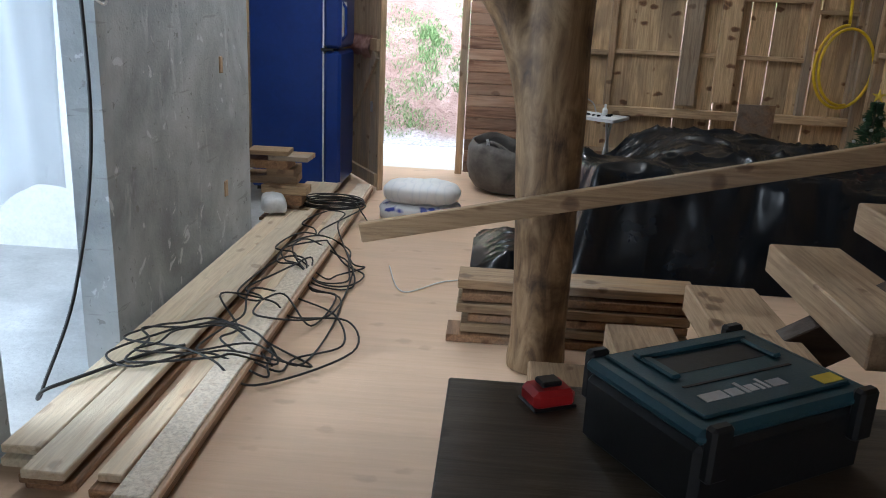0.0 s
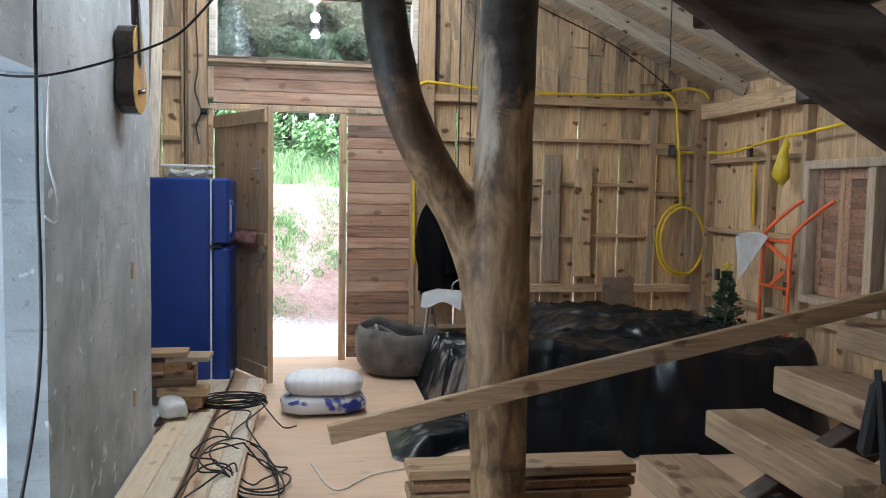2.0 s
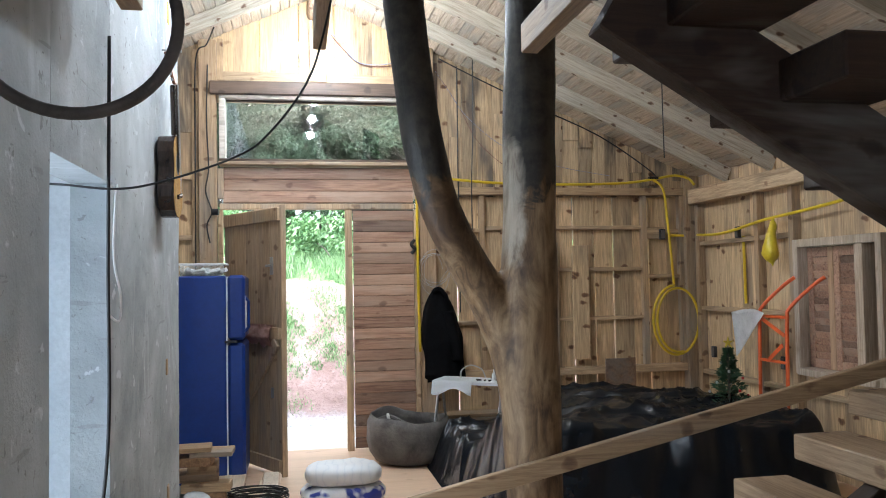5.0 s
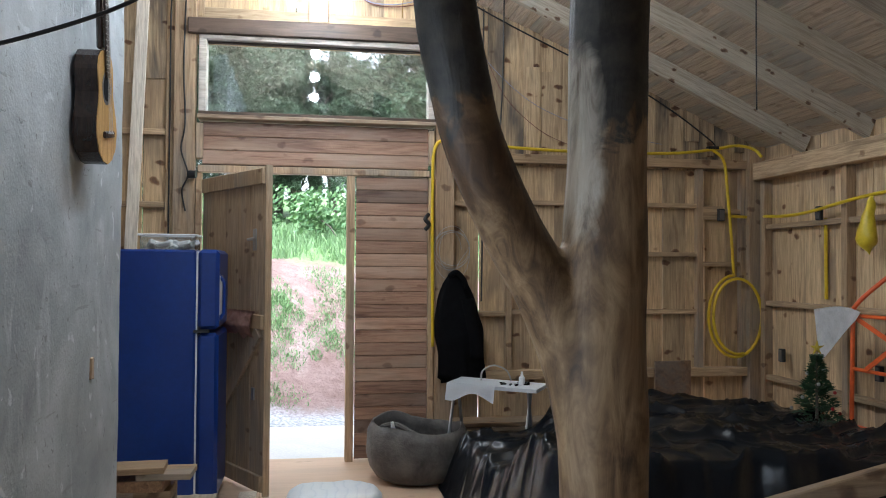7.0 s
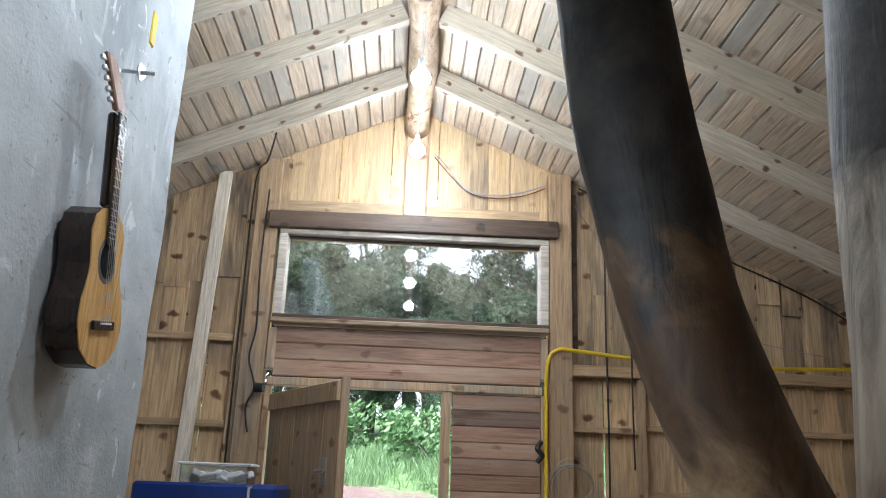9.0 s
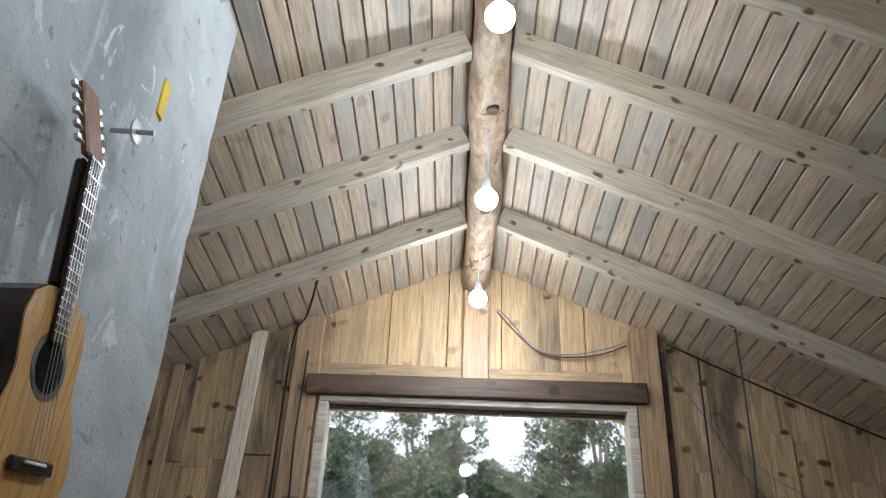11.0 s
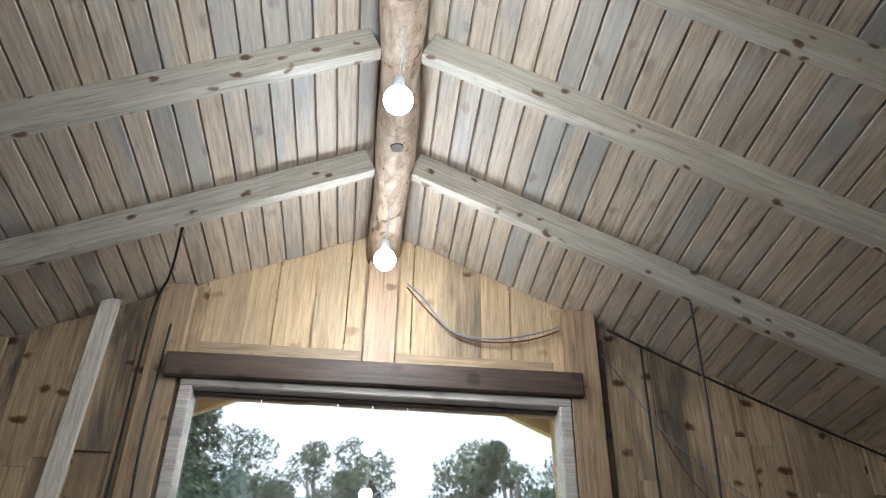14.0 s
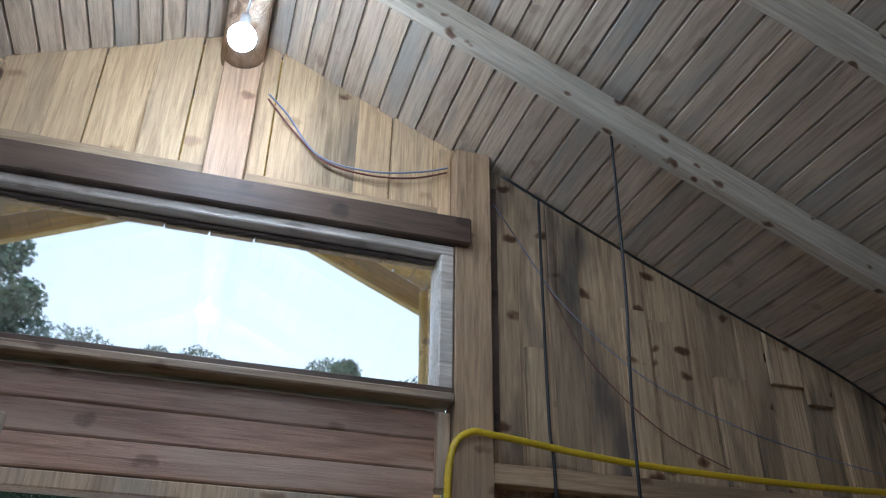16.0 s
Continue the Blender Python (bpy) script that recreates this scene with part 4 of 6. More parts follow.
def leaf_cloud(blobs, n, size, jit=random.Random(5)):
    vv, ff = [], []
    for cx, cy, cz, r in blobs:
        for _ in range(n):
            d = Vector((jit.gauss(0, 1), jit.gauss(0, 1), jit.gauss(0, 1))).normalized() * r * (0.55 + 0.5 * jit.random())
            p = Vector((cx, cy, cz)) + Vector((d.x, d.y, d.z * 0.8))
            a = Vector((jit.uniform(-1, 1), jit.uniform(-1, 1), jit.uniform(-1, 1))).normalized()
            b2 = a.orthogonal().normalized()
            c = a.cross(b2)
            s = size * jit.uniform(0.6, 1.4)
            k = len(vv)
            vv += [tuple(p + b2 * s), tuple(p + c * s * 0.45), tuple(p - b2 * s), tuple(p - c * s * 0.45)]
            ff.append((k, k + 1, k + 2, k + 3))
    return vv, ff


def make_tree(name, seed, h, crown_r, leaf, nblob, nleaf, label, category, crownmat):
    r = random.Random(seed)
    t = thing(name, (0, 0, 0), label, category, "trees on the slope")
    bm = tube([(0, 0, -0.5), (0.05 * h, 0, h * 0.3), (0.02 * h, 0.03 * h, h * 0.6), (0.0, 0.02 * h, h * 0.85)], [h * 0.03, h * 0.024, h * 0.016, h * 0.006], 8)
    blobs = []
    for i in range(nblob):
        a, q = r.uniform(0, 6.283), crown_r * math.sqrt(r.random())
        z = h * r.uniform(0.45, 0.98)
        q *= 1.15 - 0.6 * abs(z / h - 0.62)
        p = (q * math.cos(a), q * math.sin(a), z)
        blobs.append((*p, crown_r * r.uniform(0.16, 0.36)))
        if i % 2 == 0:
            tube([(0.03 * h, 0.02 * h, z * 0.62), (p[0] * 0.6, p[1] * 0.6, z * 0.9), p], [h * 0.011, h * 0.007, h * 0.003], 5, bm)
    part("trunk", bm, BARK, t)
    vv, ff = leaf_cloud(blobs, nleaf, leaf, r)
    me = bpy.data.meshes.new("crown")
    me.from_pydata(vv, [], ff)
    me.materials.append(crownmat)
    c = new("crown", me)
    c.parent = t
    return t


def plant_at(t, x, y, s, rz, first):
    m = pose(x, y, ground_z(x, y) - 0.1, 0, 0, rz) @ Matrix.Diagonal((s, s, s, 1))
    if first:
        t.matrix_basis = m
        return t
    return copy_thing_scaled(t, m)


def copy_thing_scaled(t, m):
    keep = t.scale.copy()
    t.scale = (1, 1, 1)
    c = copy_thing(t, m)
    t.scale = keep
    return c


tA = make_tree("broadleaf_tree", 1, 7.0, 2.6, 0.08, 46, 430, "dark green broadleaf tree on the slope", "tree", CROWN)
tB = make_tree("broadleaf_tree", 2, 8.0, 2.2, 0.075, 40, 430, "tall open-crowned green tree on the slope", "tree", CROWN)
spots = [(tA, -5.6, 19.5, 0.8, 20), (tB, -4.1, 17.5, 0.79, 110), (tB, -1.15, 22, 0.725, 15), (tB, -1.0, 26, 0.62, 70), (tB, 3.45, 22.0, 0.76, 200), (tA, -7.5, 18, 1.1, 130), (tA, 0.6, 27, 0.55, 300), (tA, 2.0, 23, 0.45, 30), (tA, -2.2, 21, 0.45, 90),
         (tB, 7.5, 22, 0.9, 45), (tA, 5.5, 28, 0.6, 260), (tB, -5.6, 27, 0.9, 160), (tA, -10.5, 24, 1.2, 15), (tB, 11, 26, 1.1, 75), (tA, 9.0, 19, 0.8, 190), (tA, -0.3, 20.5, 0.42, 210), (tA, -4.7, 22.5, 0.6, 310)]
seen = set()
for t, x, y, s, rz in spots:
    plant_at(t, x, y, s, rz, t.name not in seen)
    seen.add(t.name)


# dense edge of the wood above the bank
for row, yr in ((0, 22.0), (1, 24.5)):
    for k in range(15):
        x, y = -9.5 + 1.3 * k + 0.6 * row + rg.uniform(-0.4, 0.4), yr + rg.uniform(-0.8, 0.8)
        top_z = 1.55 + math.tan(radians(rg.uniform(15.5, 17.8))) * (y - 4.0)
        plant_at(tA if (k + row) % 2 else tB, x, y, max(0.25, (top_z - ground_z(x, y)) / (7.4 if (k + row) % 2 else 8.2)), rg.uniform(0, 360), False)
for k in range(14):
    x, y = -7.5 + 1.05 * k + rg.uniform(-0.3, 0.3), 20.0 + rg.uniform(-0.6, 0.6)
    plant_at(tA, x, y, rg.uniform(0.22, 0.3), rg.uniform(0, 360), False)


def bush(seed, x, y, r0, mat):
    r = random.Random(seed)
    z = ground_z(x, y)
    t = thing("bush", (x, y, z), "bright green leafy bush on the bank", "bush", "bushes on the bank")
    blobs = [(r.uniform(-r0, r0), r.uniform(-r0, r0), r.uniform(0.1, 1.1) * r0, r0 * r.uniform(0.3, 0.55)) for _ in range(12)]
    vv, ff = leaf_cloud(blobs, 150, 0.055 if r0 > 0.4 else 0.03, r)
    me = bpy.data.meshes.new("leaves")
    me.from_pydata(vv, [], ff)
    me.materials.append(mat)
    o = new("leaves", me)
    o.parent = t
    bm = bmesh.new()
    for k in range(5):
        b0 = blobs[k]
        tube([(0, 0, -0.1), (b0[0] * 0.5, b0[1] * 0.5, b0[2] * 0.6), b0[:3]], [0.02, 0.014, 0.006], 5, bm)
    me2 = bpy.data.meshes.new("stems")
    bm.to_mesh(me2)
    bm.free()
    me2.materials.append(BARK)
    o2 = new("stems", me2)
    o2.parent = t


for k, (x, y, r0) in enumerate(((0.55, 14.5, 0.75), (1.3, 15.3, 0.9), (-2.1, 15.5, 0.8), (2.6, 15, 0.9), (-1.0, 17.5, 0.8), (0.4, 17.5, 0.7))):
    bush(40 + k, x, y, r0, BUSH)

# yellow-stained porch gable: barge rafters, round posts, log end
for sgn in (1, -1):
    a0 = Vector((RIDGE_X + sgn * 0.08, 8.19, roof_z(RIDGE_X + sgn * 0.08) - 0.082))
    b0 = Vector((RIDGE_X + sgn * 2.6, 8.19, roof_z(RIDGE_X + sgn * 2.6) - 0.082))
    ob = part("porch_rafter", box(0, (b0 - a0).length, -0.025, 0.025, -0.065, 0.065, 0.004), YPAINT)
    ax = (b0 - a0).normalized()
    az = ax.cross(Vector((0, 1, 0)) * sgn).normalized()
    mm = Matrix((ax, az.cross(ax), az)).transposed().to_4x4()
    mm.translation = a0
    ob.matrix_world = mm
    tagged(ob, "yellow-stained rafter of the porch roof", "rafter", "porch rafters", "structure")
    xp = RIDGE_X + sgn * 1.12
    pts = [(xp + 0.01 * math.sin(k), 8.10, -0.05 + k * (roof_z(xp) + 0.0) / 10) for k in range(11)]
    solo("porch_post", tube(pts, [0.075 - 0.0015 * k for k in range(11)], 14, wob=0.12), YPAINT, (xp, 8.10, -0.04), "round yellow-stained log post of the porch", "post", "porch posts", "structure", True)
solo("porch_log_end", tube([(RIDGE_X, 7.2, RIDGE_Z - 0.155), (RIDGE_X, 8.40, RIDGE_Z - 0.155)], [0.08, 0.085], 14, wob=0.2), LOG, (RIDGE_X, 8.4, RIDGE_Z - 0.23), "end of the round ridge log outside", "log", "", "structure", True)
bm = bmesh.new()
for sgn in (1, -1):
    for i in range(27):
        xa, xb = RIDGE_X + sgn * (0.02 + i * 0.09), RIDGE_X + sgn * (0.02 + (i + 1) * 0.09 - 0.006)
        v = [bm.verts.new((xx, yy, roof_z(xx) - 0.004 - dz)) for yy in (GY + 0.03, 8.16) for xx, dz in ((xa, 0), (xb, 0), (xb, 0.012), (xa, 0.012))]
        for f in ((0, 1, 2, 3), (4, 5, 6, 7), (0, 1, 5, 4), (1, 2, 6, 5), (2, 3, 7, 6), (3, 0, 4, 7)):
            bm.faces.new([v[k] for k in f])
tagged(part("porch_ceiling", bm, YPAINT), "yellow-stained boards under the porch roof", "ceiling", kind="structure")

# ---------------------------------------------------------------- tree trunk post
tree = thing("tree_trunk_post", (0.73, 3.15, 0.0), "peeled forked tree trunk post with bark on its upper limbs", "tree trunk")
main = curve_points([(0.73, 3.15, 0.0), (0.725, 3.15, 0.45), (0.715, 3.15, 0.95), (0.71, 3.15, 1.3), (0.72, 3.15, 1.6), (0.728, 3.15, 2.0), (0.75, 3.15, 2.7), (0.80, 3.15, 3.73)], 6)
rm = []
for p in main:
    z = p.z
    r = 0.115 if z < 0.4 else 0.115 + (z - 0.4) / 0.7 * 0.02 if z < 1.1 else max(0.115, 0.135 - (z - 1.1) * 0.03)
    if z < 0.12:
        r += 0.012 * (1 - z / 0.12)
    rm.append(r)
main = [p + Vector((0.016, -0.01, 0)) for p in main]
tm = tube(main, rm, 28, wob=0.09)
limb = curve_points([(0.70, 3.15, 0.95), (0.655, 3.15, 1.18), (0.575, 3.15, 1.38), (0.47, 3.12, 1.54), (0.385, 3.07, 1.683), (0.32, 3.04, 1.82), (0.282, 3.02, 1.96), (0.252, 3.01, 2.10), (0.222, 3.0, 2.33), (0.175, 2.98, 2.69), (0.12, 2.95, 3.2), (0.07, 2.92, 3.86)], 5)
rl = [0.095 if p.z < 1.3 else max(0.084, 0.095 - (p.z - 1.3) * 0.02) for p in limb]
tube(limb, rl, 24, tm, wob=0.10)
tr = part("trunk", tm, TRUNK, tree, smooth=True)
md = tr.modifiers.new("merge", "REMESH")
md.mode, md.voxel_size, md.use_smooth_shade = "VOXEL", 0.013, True
md = tr.modifiers.new("soften", "SMOOTH")
md.factor, md.iterations = 0.5, 14

# ---------------------------------------------------------------- stairs
stairs = thing("staircase", (1.6, 2.4, 0.0), "unfinished open timber staircase of thick rough treads", "staircase")
GO, RISE = 0.275, 0.172
for k in range(6):
    x0 = 0.975 + GO * (k - 1)
    z1 = 0.303 + RISE * (k - 1)
    far = 2.90 + rb.uniform(-0.008, 0.012)
    part("tread", box(x0, x0 + 0.25, 2.06 + rb.uniform(-0.02, 0.02), far, max(0.005, z1 - 0.105), z1, 0.006), TREAD, stairs)
part("stringer", beam((0.78, 2.45, -0.02), (2.45, 2.45, 1.02), 0.09, 0.14, 0.004), SHADE_WOOD, stairs)
part("stringer_foot", box(0.75, 0.83, 2.40, 2.50, 0.0, 0.03), SHADE_WOOD, stairs)
part("landing", box(2.40, EX - 0.14, 0.9, 2.85, 1.13, 1.19, 0.005), TREAD, stairs)
for xx, yy in ((2.45, 1.0), (2.45, 2.78), (EX - 0.2, 1.0), (EX - 0.2, 2.78)):
    part("landing_leg", box(xx - 0.045, xx + 0.045, yy - 0.045, yy + 0.045, 0.0, 1.13, 0.004), SHADE_WOOD, stairs)
# upper flight, returning overhead
SL = 0.59
sa, sb = Vector((0.575, 1.77, 2.13 + SL * 0.015 + 0.115)), Vector((2.45, 1.77, 2.13 - SL * 1.86 + 0.115))
part("upper_stringer", beam(sa - Vector((0, 0, 0.022)), sb - Vector((0, 0, 0.022)), 0.09, 0.23, 0.005), SHADE_WOOD, stairs, "timber stringer of the upper flight with shade in its colour")
# upper treads take the near-black timber instead of TREAD: underside shade painted in
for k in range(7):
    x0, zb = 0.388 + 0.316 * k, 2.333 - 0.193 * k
    part("upper_tread", box(x0, x0 + 0.28, 1.46, 2.10, zb, zb + 0.115, 0.006), SHADE_WOOD, stairs)
part("bracket", box(0.47, 0.535, 1.72, 1.82, 2.26, 2.40, 0.004), STEEL, stairs, "steel bracket with bolts")

# loose handrail batten fixed across the trunk
solo("handrail_batten", beam((0.05, 2.875, 0.60), (2.75, 2.88, 1.195), 0.035, 0.072, 0.004), LUMBER_X, (0.05, 2.875, 0.56), "long planed batten slanting up across the trunk beside the stairs", "batten")

# stack of boards behind the trunk
st = thing("board_stack", (0.9, 3.4, 0.0), "low stack of sawn boards on the floor", "lumber")
for k, (x0, dx, zz, mat) in enumerate(((0.36, 1.02, 0.0, LUMBER_DK), (0.42, 0.98, 0.045, LUMBER_X), (0.45, 0.95, 0.09, LUMBER_DK), (0.40, 1.0, 0.14, LUMBER_X), (0.42, 1.0, 0.19, LUMBER_DK), (0.40, 1.03, 0.24, LUMBER_X))):
    yy = 3.32 + 0.012 * (k % 3)
    part("board", box(x0, x0 + dx, yy, yy + 0.17 + 0.02 * (k % 2), zz + 0.001, zz + 0.036 + 0.006 * (k % 2), 0.003), mat, st)

# ---------------------------------------------------------------- lumber on the floor
def plank_bundle(name, xs_list, y0, y1, label):
    t = thing(name, (xs_list[0][0], y0, 0), label, "lumber", "lumber on the floor")
    for x0, x1, z0, z1, ya, yb, mat, skew in xs_list:
        bm = box(x0, x1, ya, yb, z0, z1, 0.004)
        for v in bm.verts:
            v.co.x += skew * (v.co.y - ya)
        part("plank", bm, mat, t)


plank_bundle("plank_stack", [
    (-0.92, -0.79, 0.0, 0.03, 2.12, 6.0, LUMBER, 0.0), (-0.785, -0.63, 0.0, 0.03, 2.02, 5.95, LUMBER_DK, 0.0), (-0.915, -0.80, 0.0305, 0.06, 2.20, 6.02, LUMBER, 0.0),
    (-0.79, -0.66, 0.0305, 0.06, 2.0, 6.0, LUMBER_DK, 0.0), (-0.90, -0.775, 0.0605, 0.09, 2.10, 6.05, LUMBER, 0.005), (-0.77, -0.64, 0.0605, 0.09, 1.98, 6.0, LUMBER, 0.003)], 2.0, 6.0, "long stack of pale planed planks along the wall")
plank_bundle("plank_stack", [
    (-0.585, -0.495, 0.0, 0.028, 2.0, 5.9, LUMBER_DK, 0.012), (-0.49, -0.36, 0.0, 0.025, 1.95, 6.0, LUMBER_DK, -0.008), (-0.575, -0.50, 0.0285, 0.058, 2.04, 5.9, LUMBER, 0.012),
    (-0.48, -0.35, 0.0255, 0.05, 1.9, 6.03, LUMBER_DK, -0.008), (-0.475, -0.345, 0.0505, 0.075, 1.88, 6.02, PLY, -0.008), (-0.465, -0.36, 0.0755, 0.088, 1.9, 6.0, PALEPLANK, -0.008)], 1.9, 6.0, "stack of grooved pale boards on the floor")

# short offcuts piled by the fridge
off = thing("offcut_pile", (-0.85, 5.35, 0.0), "pile of short timber offcuts beside the fridge", "lumber")
zz = 0.0
for k in range(12):
    hh = rb.choice([0.022, 0.03, 0.055, 0.065])
    x1 = -0.72 + rb.uniform(-0.06, 0.10)
    x0 = x1 - rb.uniform(0.16, 0.36)
    yy = 5.08 + rb.uniform(-0.04, 0.05)
    m = pose((x0 + x1) / 2 - 0.02, yy, zz, 0, 0, rb.uniform(-5, 5))
    part("offcut", box(-(x1 - x0) / 2, (x1 - x0) / 2, 0, rb.uniform(0.12, 0.3), 0.0, hh, 0.003, m=m), rb.choice([LUMBER_X, LUMBER_X, LUMBER_DK, BOARD_H]), off)
    zz += hh + 0.001

# ---------------------------------------------------------------- fridge corner
fr = thing("fridge", (-0.93, 6.25, 0.0), "old two-door refrigerator painted deep blue", "refrigerator")
FX0, FX1, FY0, FY1 = -1.30, -0.765, 5.96, 6.52
part("body", box(FX0, FX1, FY0, FY1, 0.03, 1.555, 0.012), BLUE, fr)
part("seal", box(FX1 + 0.0005, FX1 + 0.010, FY0 + 0.01, FY1 - 0.01, 0.06, 1.545), PAPER, fr, "pale rubber door seal")
fd = part("fridge_door", box(FX1 + 0.0105, FX1 + 0.135, FY0 + 0.002, FY1 - 0.002, 0.05, 1.055, 0.022), BLUE, fr)
fz = part("freezer_door", box(FX1 + 0.0105, FX1 + 0.135, FY0 + 0.002, FY1 - 0.002, 1.075, 1.558, 0.022), BLUE, fr)
part("hinge", box(FX1 - 0.01, FX1 + 0.08, FY0 - 0.004, FY0 + 0.03, 1.056, 1.074), BLACK, fr, "dark door hinge")
part("handle", tube([(FX1 + 0.13, FY0 + 0.06, 1.13), (FX1 + 0.16, FY0 + 0.055, 1.17), (FX1 + 0.16, FY0 + 0.055, 1.36), (FX1 + 0.13, FY0 + 0.06, 1.40)], 0.011, 8), BLUE, fz)
part("label_plate", box(FX1 + 0.1355, FX1 + 0.139, FY0 + 0.04, FY0 + 0.20, 1.16, 1.40), PAPER, fz, "white notice on the freezer door")
for xx in (FX0 + 0.05, FX1 - 0.04):
    for yy in (FY0 + 0.05, FY1 - 0.05):
        part("foot", box(xx - 0.02, xx + 0.02, yy - 0.02, yy + 0.02, 0.0, 0.03), BLACK, fr)

cb = thing("storage_box", (-0.92, 6.15, 1.555), "clear plastic box of oddments on top of the fridge", "box")
bx0, bx1, by0, by1, bz = -1.10, -0.78, 6.02, 6.25, 1.557
bm = box(bx0, bx1, by0, by1, bz, bz + 0.004)
for a in ((bx0, bx1, by0, by0 + 0.004), (bx0, bx1, by1 - 0.004, by1), (bx0, bx0 + 0.004, by0 + 0.004, by1 - 0.004), (bx1 - 0.004, bx1, by0 + 0.004, by1 - 0.004)):
    box(a[0], a[1], a[2], a[3], bz + 0.004, bz + 0.085, 0, bm)
part("tub", bm, CLEAR, cb)
part("rim", tube([(bx0 - 0.01, by0 - 0.01, bz + 0.088), (bx1 + 0.01, by0 - 0.01, bz + 0.088), (bx1 + 0.01, by1 + 0.01, bz + 0.088), (bx0 - 0.01, by1 + 0.01, bz + 0.088)], 0.007, 6, closed=True), PAPER, cb, "milky plastic rim")
for k in range(7):
    m = pose(-1.05 + 0.04 * k, 6.13 + rb.uniform(-0.05, 0.05), bz + 0.03, rb.uniform(-25, 25), rb.uniform(-25, 25), rb.uniform(0, 90))
    part("packet", box(-0.035, 0.035, -0.045, 0.045, -0.016, 0.016, 0.006, m=m), rb.choice([WHITE_PL, PAPER, SLAB]), cb)


def crumple(bm, amp, freq, seed):
    for v in bm.verts:
        n = noise.noise_vector(v.co * freq + Vector((seed, seed * 1.7, 0)))
        v.co += n * amp
    return bm


def sack(x, y, z, lx, ly, lz, rz, mat, name, label, cat, group="", blobseed=1):
    bm = bmesh.new()
    bmesh.ops.create_uvsphere(bm, u_segments=30, v_segments=16, radius=1.0)
    for v in bm.verts:
        cx, cy, cz = v.co
        f = lambda q, p: math.copysign(abs(q) ** p, q)
        v.co = Vector((f(cx, 0.55) * lx / 2, f(cy, 0.55) * ly / 2, f(cz, 0.7) * lz / 2 + lz / 2))
    crumple(bm, 0.012, 9, blobseed)
    crumple(bm, 0.006, 25, blobseed + 3)
    zmin = min(v.co.z for v in bm.verts)
    for v in bm.verts:
        v.co.z = max(v.co.z - zmin, 0.0)
    bm.transform(pose(x, y, z, 0, 0, rz))
    return solo(name, bm, mat, (x, y, z), label, cat, group, "", True)


def striped_sack():
    m, nt, b = base_mat("printed_sack", 0.4)
    tc = nt.nodes.new("ShaderNodeTexCoord")
    sp = nt.nodes.new("ShaderNodeSeparateXYZ")
    nt.links.new(tc.outputs["Object"], sp.inputs[0])
    w = nt.nodes.new("ShaderNodeTexWave")
    w.inputs["Scale"].default_value = 5.0
    w.inputs["Distortion"].default_value = 9.0
    nt.links.new(tc.outputs["Object"], w.inputs["Vector"])
    c = ramp_node(nt, w.outputs[0], [(0.0, (0.66, 0.68, 0.71)), (0.12, (0.72, 0.735, 0.75)), (1.0, (0.74, 0.75, 0.76))])
    nt.links.new(c, b.inputs["Base Color"])
    return m


def banded_sack():
    m, nt, b = base_mat("blue_banded_sack", 0.4)
    tc = nt.nodes.new("ShaderNodeTexCoord")
    n = tex_noise(nt, tc.outputs["Object"], 7.0, 2, 0.5)
    c = ramp_node(nt, n, [(0.57, (0.70, 0.71, 0.74)), (0.62, (0.03, 0.05, 0.32))])
    nt.links.new(c, b.inputs["Base Color"])
    return m


sack(0.05, 5.36, 0.0, 0.56, 0.36, 0.13, 4, banded_sack(), "cement_sack", "full white sack with dark blue print on the floor", "sack", "stacked sacks", 2)
sack(0.05, 5.37, 0.122, 0.52, 0.36, 0.14, -5, striped_sack(), "cement_sack", "full white plastic sack lying on another sack", "sack", "stacked sacks", 5)
sack(-0.86, 4.98, 0.091, 0.16, 0.22, 0.12, 20, WHITE_PL, "plastic_bag", "small white plastic bag on the planks by the wall", "bag", "", 8)

# rag over the door brace
bm = bmesh.new()
n1, n2 = 16, 10
grid = [[bm.verts.new(leaf_m @ Vector((0.50 + 0.42 * i / n1, -0.052 - 0.035 * math.sin(j / n2 * 3.1) - 0.02 * noise.noise(Vector((i * 0.4, j * 0.4, 0))), 1.16 - 0.15 * (j / n2) * (1 + 0.35 * noise.noise(Vector((i * 0.35, 0, 2)))) + (0.012 if j == 0 else 0)))) for i in range(n1 + 1)] for j in range(n2 + 1)]
for j in range(n2):
    for i in range(n1):
        bm.faces.new((grid[j][i], grid[j][i + 1], grid[j + 1][i + 1], grid[j + 1][i]))
bmesh.ops.solidify(bm, geom=bm.faces[:], thickness=0.006)
solo("rag", bm, RAG, tuple(leaf_m @ Vector((0.7, -0.05, 1.0))), "crumpled reddish-brown rag hung on the open door", "rag", "", "", True)

# white plank leaning on the gable
solo("leaning_plank", beam((-1.395, 6.93, 0.012), (-1.285, 6.985, 3.52), 0.085, 0.024, 0.003, up=(0, 1, 0)), PALEPLANK, (-1.375, 6.94, 0.0), "long planed pale plank leaning on the gable boards", "plank")

# ---------------------------------------------------------------- guitar on the wall
gt = thing("guitar", (-0.88, 4.06, 1.832), "small ten-string acoustic guitar hung on the concrete wall", "guitar")
GM = pose(-0.93, 4.06, 1.832, 9.5, 0, 0)      # leans in the plane of the wall; x: away from the wall, z: along the neck


